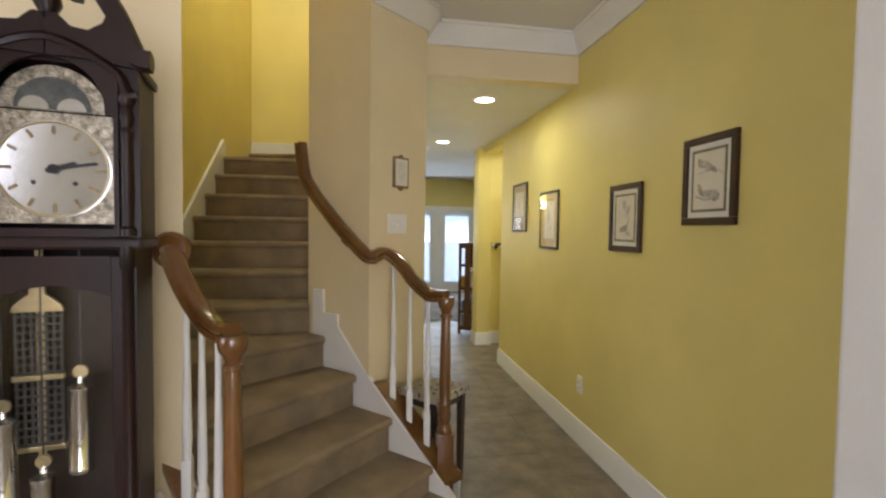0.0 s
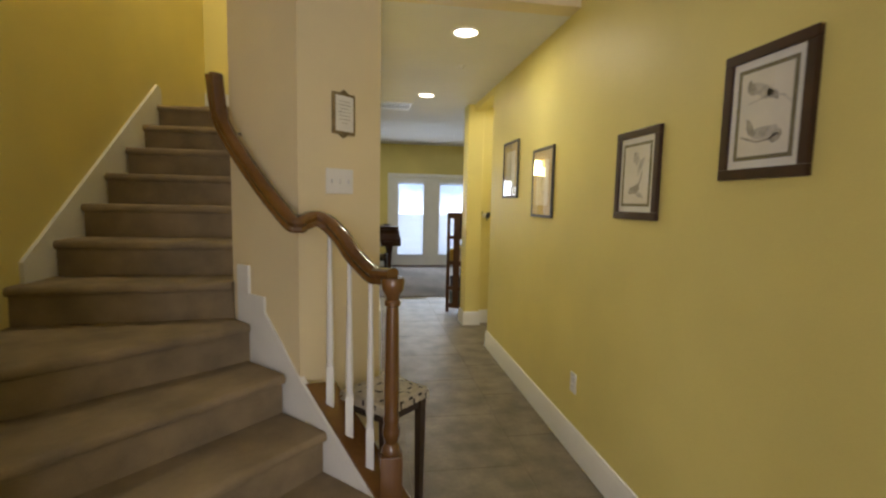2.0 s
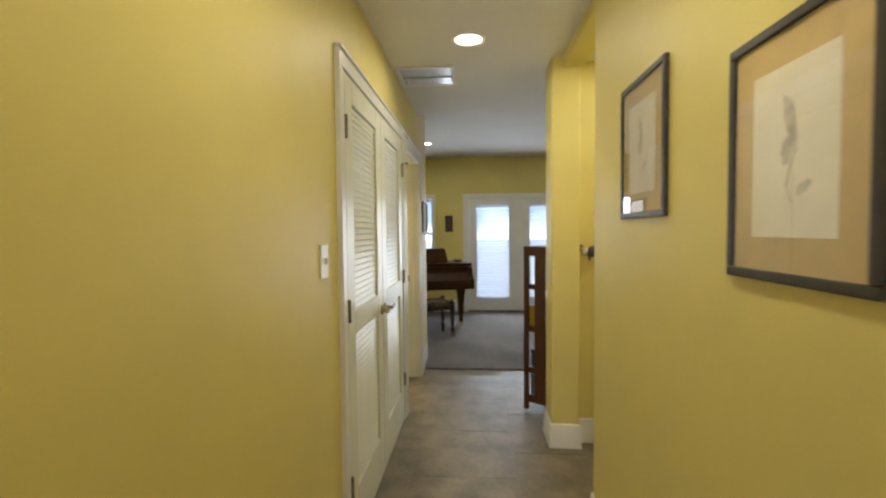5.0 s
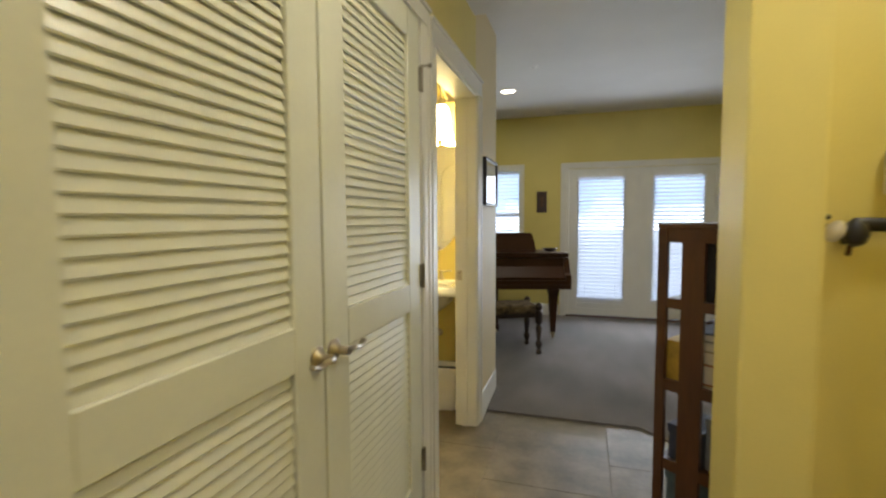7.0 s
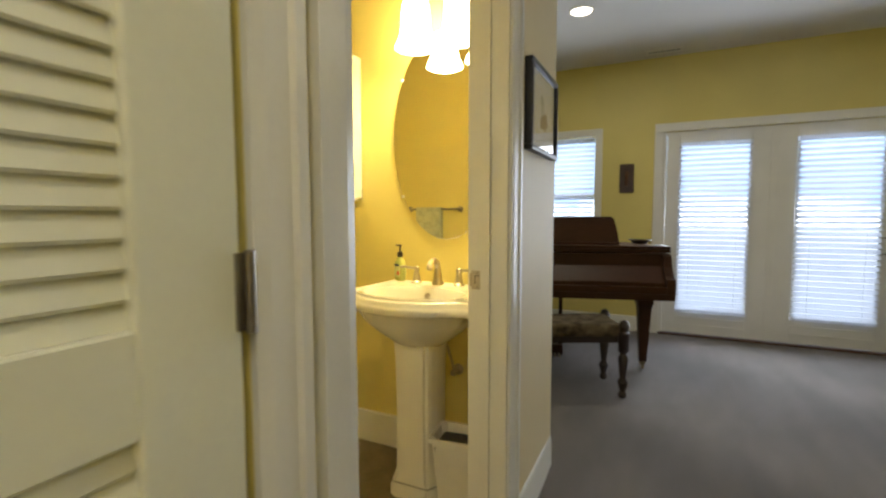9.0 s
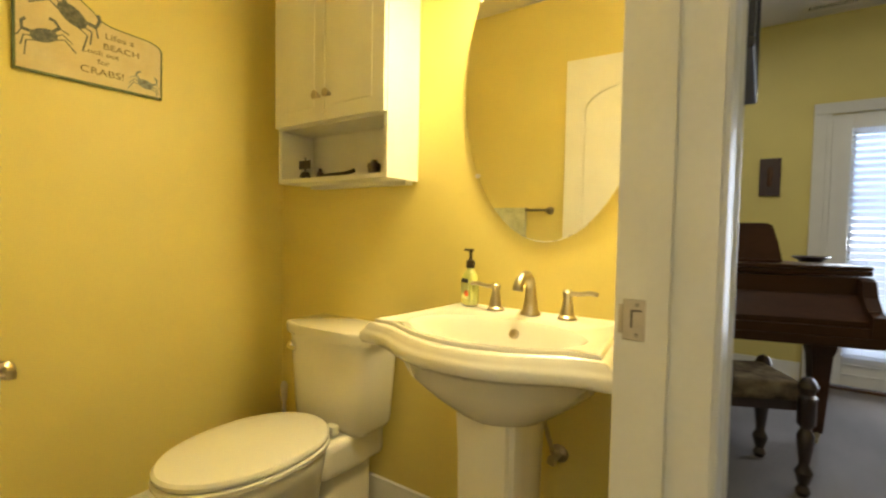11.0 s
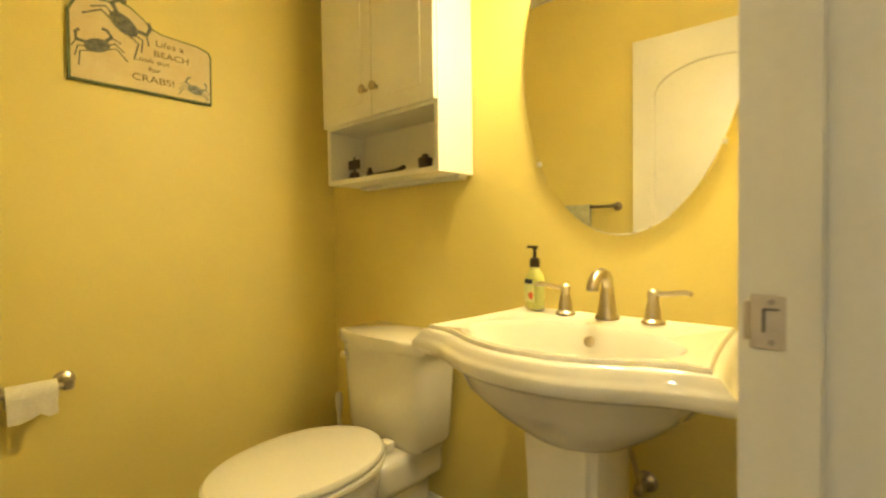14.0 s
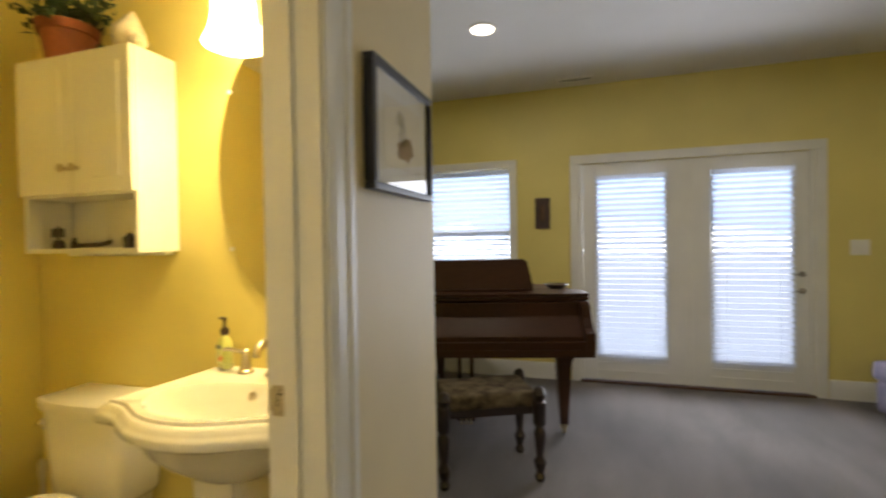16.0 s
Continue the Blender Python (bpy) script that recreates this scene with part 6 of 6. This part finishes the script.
for z in (0.825, 1.045):
    part("grid_collar", box(PX - 0.066, PX + 0.066, PY - 0.021, PY - 0.004, z - 0.008, z + 0.008, bevel=0.003), M_BRASS, pen)
part("pendulum_cap", loft([[(PX + x * w, PY - 0.012 + y * 0.006, z) for x, y in ((-1, -1), (1, -1), (1, 1), (-1, 1))] for w, z in ((0.066, 1.247), (0.060, 1.265), (0.040, 1.285), (0.020, 1.30), (0.016, 1.35), (0.008, 1.39))]), M_BRASS, pen)
part("pendulum_bob", lathe([(0.075, -0.006), (0.085, 0.0), (0.075, 0.006), (0.02, 0.012)], 28, None, Matrix.Translation((PX, PY, 0.56)) @ pose(0, 0, 0, 90)), M_BRASS, pen, smooth=True)

ck.scale = (0.908, 0.908, 0.920)

# ---- great room ----
pn = thing("grand_piano", pose(0.945, 8.93, 0.012, 0, 0, 15), "walnut baby grand piano with its lid down", "piano")
PW = 1.48
rim = [(0, 0.14), (0, 0.70)] + [tuple(v.xy) for v in smooth_line([(0, 0.70, 0), (-0.05, 0.90, 0), (-0.25, 1.10, 0), (-0.52, 1.24, 0), (-0.80, 1.40, 0), (-1.10, 1.46, 0), (-1.38, 1.38, 0), (-PW, 1.15, 0)], 4)[1:]] + [(-PW, 0.14)]
part("case", prism(rim, 0.60, 0.875), M_PIANO, pn, smooth=True)
lidp = [(x * 1.008 + 0.008, y) if y > 0.2 else (x * 1.008 + 0.008, 0.17) for x, y in rim]
part("lid", prism(lidp, 0.880, 0.905, bevel=0.004), M_PIANO, pn, smooth=True)
part("front_flap", box(-PW - 0.006, 0.008, 0.165, 0.40, 0.907, 0.925, bevel=0.004), M_PIANO, pn)
part("key_bed", box(-PW, 0, 0.0, 0.32, 0.575, 0.62, bevel=0.006), M_PIANO, pn)
part("key_slip", box(-PW + 0.055, -0.055, 0.0, 0.028, 0.62, 0.665, bevel=0.004), M_PIANO, pn)
fb = prism([(0.03, 0.66), (0.06, 0.68), (0.185, 0.80), (0.20, 0.872), (0.17, 0.872), (0.155, 0.81), (0.04, 0.70), (0.03, 0.69)], -PW + 0.055, -0.055, None, Matrix(((0, 0, 1, 0), (1, 0, 0, 0), (0, 1, 0, 0), (0, 0, 0, 1))))
part("fallboard", fb, M_PIANO, pn)
for x0, x1 in ((-0.055, 0.0), (-PW, -PW + 0.055)):
    chk = [(0, 0.62), (0.145, 0.62), (0.145, 0.875), (0.115, 0.86), (0.09, 0.79), (0.05, 0.735), (0.0, 0.715)]
    part("cheek", prism(chk, x0, x1, None, Matrix(((0, 0, 1, 0), (1, 0, 0, 0), (0, 1, 0, 0), (0, 0, 0, 1)))), M_PIANO, pn)
md = [(-1.18, 0.0), (-0.30, 0.0), (-0.315, 0.10), (-0.335, 0.19), (-0.36, 0.205), (-1.12, 0.205), (-1.145, 0.19), (-1.165, 0.10)]
part("music_desk", prism(md, 0, 0.018, None, Matrix.Translation((0, 0.33, 0.925)) @ pose(0, 0, 0, 76), bevel=0.003), M_PIANO, pn)
part("desk_ledge", box(-1.16, -0.32, 0.30, 0.34, 0.925, 0.94, bevel=0.003), M_PIANO, pn)
for x, y in ((-0.11, 0.36), (-1.37, 0.36), (-0.95, 1.22)):
    lg = part("leg", loft([[(x + p * w, y + q * w, z) for p, q in ((-1, -1), (1, -1), (1, 1), (-1, 1))] for w, z in ((0.024, 0.06), (0.026, 0.10), (0.044, 0.46), (0.055, 0.50), (0.055, 0.60))]), M_PIANO, pn)
    part("caster", lathe([(0.022, -0.008), (0.022, 0.008)], 16, None, Matrix.Translation((x, y, 0.022)) @ pose(0, 0, 0, 0, 90)), M_BRASS, lg, smooth=True)
    part("caster_cup", lathe([(0.02, 0.035), (0.026, 0.065)], 14, None, Matrix.Translation((x, y, 0))), M_BRASS, lg, smooth=True)
ly = part("pedal_lyre", box(-0.80, -0.68, 0.42, 0.50, 0.05, 0.13, bevel=0.01), M_PIANO, pn)
for x in (-0.78, -0.70):
    part("lyre_post", box(x - 0.014, x + 0.014, 0.45, 0.478, 0.13, 0.60), M_PIANO, ly)
for x in (-0.77, -0.74, -0.71):
    part("pedal", box(x - 0.009, x + 0.009, 0.34, 0.43, 0.06, 0.07, bevel=0.003), M_BRASS, ly)
bw = thing("shallow_bowl", pose(0.70, 9.36, 0.938), "dark shallow bowl on the piano lid", "bowl")
part("bowl", lathe([(0.05, 0), (0.053, 0.008), (0.075, 0.022), (0.085, 0.027), (0.08, 0.030), (0.06, 0.022)], 24), M_DARK, bw, smooth=True)

be = thing("piano_bench", pose(0.36, 8.645, 0.012, 0, 0, 26), "dark turned-leg piano bench with a floral needlepoint seat", "bench")
M_NEEDLE = material("needlepoint_tapestry", (0.36, 0.28, 0.17), 0.95, var=0.3, scale=15, fine=350, bump=0.6, second=(0.035, 0.015, 0.013))
BX, BY = 0.245, 0.165
part("seat_cushion", box(-BX, BX, -BY, BY, 0.385, 0.465, bevel=0.022, seg=3), M_NEEDLE, be, "floral needlepoint cushion", smooth=True)
part("seat_frame", box(-BX + 0.01, BX - 0.01, -BY + 0.01, BY - 0.01, 0.345, 0.39, bevel=0.004), M_DARK, be)
for sx in (-1, 1):
    for sy in (-1, 1):
        part("leg", lathe([(0.020, 0), (0.028, 0.02), (0.018, 0.045), (0.024, 0.06), (0.034, 0.10), (0.018, 0.13), (0.022, 0.16), (0.032, 0.25), (0.019, 0.28), (0.033, 0.30), (0.033, 0.41), (0.024, 0.42), (0.036, 0.45), (0.024, 0.482), (0.008, 0.492)], 14, None, Matrix.Translation((sx * (BX + 0.006), sy * (BY + 0.004), 0))), M_DARK, be, smooth=True)

pq = thing("wall_plaque", pose(0.515, YF - 0.0005, 1.503), "dark carved wooden plaque on the yellow wall", "plaque")
part("board", box(-0.065, 0.065, -0.018, 0, -0.138, 0.138, bevel=0.003), M_FRAME, pq)
b = lathe([(0.006, -0.07), (0.018, -0.05), (0.012, 0.0), (0.022, 0.04), (0.010, 0.075)], 12, None, Matrix.Translation((0, -0.016, 0)), 1.0, 0.5)
part("relief", b, M_SHELF, pq, smooth=True)
pqr = picture("framed_print", pose(3.29, YF - 0.0005, 1.70), 0.30, 0.36, 0.02, 0.02, M_GREYFR, M_MAT, (0.05, 0.05), "small framed print on the far wall", False, bird_faint)


def portrait(t, a, c, y):
    blob(t, 0.0, c * 0.1, 0.030, 0.055, y, 0.2, M_PALEINK, 31)
    blob(t, 0.02, -c * 0.35, 0.06, 0.035, y, 0.1, material("rose_ink", (0.42, 0.20, 0.12), 0.8, var=0.2, scale=40), 32)
    blob(t, -0.02, c * 0.5, 0.022, 0.02, y, 0.1, M_INK, 33)


picture("framed_print", pose(XL + 0.0005, 7.335, 1.535, 0, 0, 90), 0.40, 0.31, 0.018, 0.03, M_BLACK, M_MAT, (0.06, 0.05), "watercolour in a thin black frame beside the powder room", False, portrait)

# slatted oak bookcase, set at an angle
bk = thing("bookcase", pose(1.345, 6.205, 0.012, 0, 0, -36), "slatted oak bookcase filled with books and boxes", "bookcase")
SW, SL, SHH = 0.31, 0.80, 1.245
for y in (0.0, SL):
    for x0, x1 in ((0, 0.036), (SW - 0.05, SW)):
        part("post", box(x0, x1, y - 0.012, y + 0.012, 0, SHH, bevel=0.003), M_SHELF, bk)
    part("side_slat", box(0.092, 0.175, y - 0.010, y + 0.010, 0.06, SHH - 0.05, bevel=0.002), M_SHELF, bk)
    for z0, z1 in ((SHH - 0.055, SHH), (0.935, 0.975), (0.61, 0.655), (0.29, 0.335), (0.06, 0.12)):
        part("side_rail", box(0.036, SW - 0.05, y - 0.009, y + 0.009, z0, z1, bevel=0.002), M_SHELF, bk)
for z in (0.075, 0.30, 0.62, 0.945, SHH):
    part("shelf", box(0.0, SW, 0.012 if z < SHH else -0.014, SL - 0.012 if z < SHH else SL + 0.014, z, z + 0.018, bevel=0.002), M_SHELF, bk)


def stack(kind, x, y, z, w, d, h, col, label, cat, rz=0):
    t = thing(kind, bk.matrix_world @ pose(x, y, z, 0, 0, rz), label, cat)
    m = material("cover_" + kind + str(col[0]), col, 0.55, var=0.1, scale=20)
    if kind == "book":
        part("cover", box(-w / 2, w / 2, -d / 2, d / 2, 0, 0.003, box(-w / 2, w / 2, -d / 2, d / 2, h - 0.003, h, box(-w / 2, -w / 2 + 0.003, -d / 2, d / 2, 0.003, h - 0.003))), m, t)
        part("page_block", box(-w / 2 + 0.003, w / 2 - 0.004, -d / 2 + 0.003, d / 2 - 0.003, 0.003, h - 0.003), M_PAPER, t)
    else:
        part("body", box(-w / 2, w / 2, -d / 2, d / 2, 0, h, bevel=0.008), m, t)
        part("lid", box(-w / 2 - 0.003, w / 2 + 0.003, -d / 2 - 0.003, d / 2 + 0.003, h - 0.03, h + 0.004, bevel=0.003), m, t)


zz = 0.638
for i, (h, col) in enumerate(((0.02, (0.45, 0.28, 0.03)), (0.075, (0.40, 0.04, 0.015)), (0.05, (0.40, 0.30, 0.10)), (0.035, (0.45, 0.42, 0.33)), (0.03, (0.05, 0.05, 0.06)))):
    stack("book", 0.20, 0.14 + 0.004 * i, zz, 0.20, 0.22, h, col, ("yellow", "red", "tan", "cream", "black")[i] + " covered book lying in the bookcase", "book", 4 * (i % 2))
    zz += h
stack("storage_box", 0.075, 0.12, 0.638, 0.11, 0.18, 0.16, (0.48, 0.30, 0.035), "yellow cardboard box on the bookcase shelf", "box")
stack("storage_box", 0.215, 0.14, 0.963, 0.13, 0.2, 0.24, (0.012, 0.012, 0.014), "black fabric case standing on the shelf", "box", 6)
stack("storage_box", 0.10, 0.14, 0.318, 0.13, 0.2, 0.14, (0.05, 0.06, 0.09), "dark blue box on the lower shelf", "box")
stack("storage_box", 0.22, 0.16, 0.318, 0.12, 0.2, 0.20, (0.34, 0.36, 0.42), "pale grey bundle on the lower shelf", "box", 5)
stack("storage_box", 0.15, 0.17, 0.093, 0.24, 0.26, 0.17, (0.12, 0.17, 0.17), "grey green bin at the bottom of the bookcase", "box")
stack("storage_box", 0.17, 0.40, 0.638, 0.22, 0.20, 0.20, (0.10, 0.05, 0.02), "brown box deep in the bookcase", "box")
hatt = thing("cloth_bundle", bk.matrix_world @ pose(0.25, 0.16, SHH + 0.018), "dark folded cloth lying on top of the bookcase", "cloth")
part("cloth", loft([egg(k, z, 0, 24, 0.09, 0.12, 0.12, 0.0) for k, z in ((0.95, 0), (1.0, 0.012), (0.9, 0.032), (0.5, 0.045))]), M_BLACK, hatt, smooth=True)

ot = thing("upholstered_ottoman", pose(3.13, 9.85, 0.012, 0, 0, 12), "lavender grey upholstered ottoman on the carpet", "ottoman")
M_LAV = material("lavender_upholstery", (0.27, 0.24, 0.32), 0.9, var=0.1, scale=14, fine=300, bump=0.5)
part("cushion", box(-0.34, 0.34, -0.3, 0.3, 0.26, 0.40, bevel=0.05, seg=4), M_LAV, ot, smooth=True)
part("base", box(-0.32, 0.32, -0.28, 0.28, 0.05, 0.27, bevel=0.03, seg=3), M_LAV, ot, smooth=True)
for x in (-0.26, 0.26):
    for y in (-0.22, 0.22):
        part("foot", lathe([(0.018, 0), (0.025, 0.05)], 12, None, Matrix.Translation((x, y, 0))), M_DARK, ot)


# ---- floor tiles ----
TS = 0.61
tile_bm = box(0, TS - 0.004, 0, TS - 0.004, -0.012, 0.0, bevel=0.001, seg=1)
tile_me = bpy.data.meshes.new("tile")
tile_bm.to_mesh(tile_me)
tile_bm.free()
tile_me.materials.append(M_TILE)
floor = bpy.data.objects["floor_hall"]


def lay(x0, nx, y0, ny, skip=lambda x, y: False):
    """Courses of tiles along the hall, each shifted by half a tile."""
    for i in range(nx):
        for j in range(ny):
            x, y = x0 + i * TS, y0 + j * TS - (TS / 2 if i % 2 else 0)
            if not skip(x, y):
                o = new("tile", tile_me)
                o.parent = floor
                o.location = (x, y, 0)
                o.rotation_euler = (0, 0, 0)


lay(-0.015, 5, -3.045, 17, lambda x, y: y < -2.9 or (x < 0.5 and 2.6 < y < 5.6 and x < -0.1) or (x > 1.3 and y < 4.0) or (x > 1.0 and y > 7.3))
lay(-1.235, 2, 5.49, 4, lambda x, y: False)
lay(-3.065, 5, -3.045, 8, lambda x, y: y < -2.9)
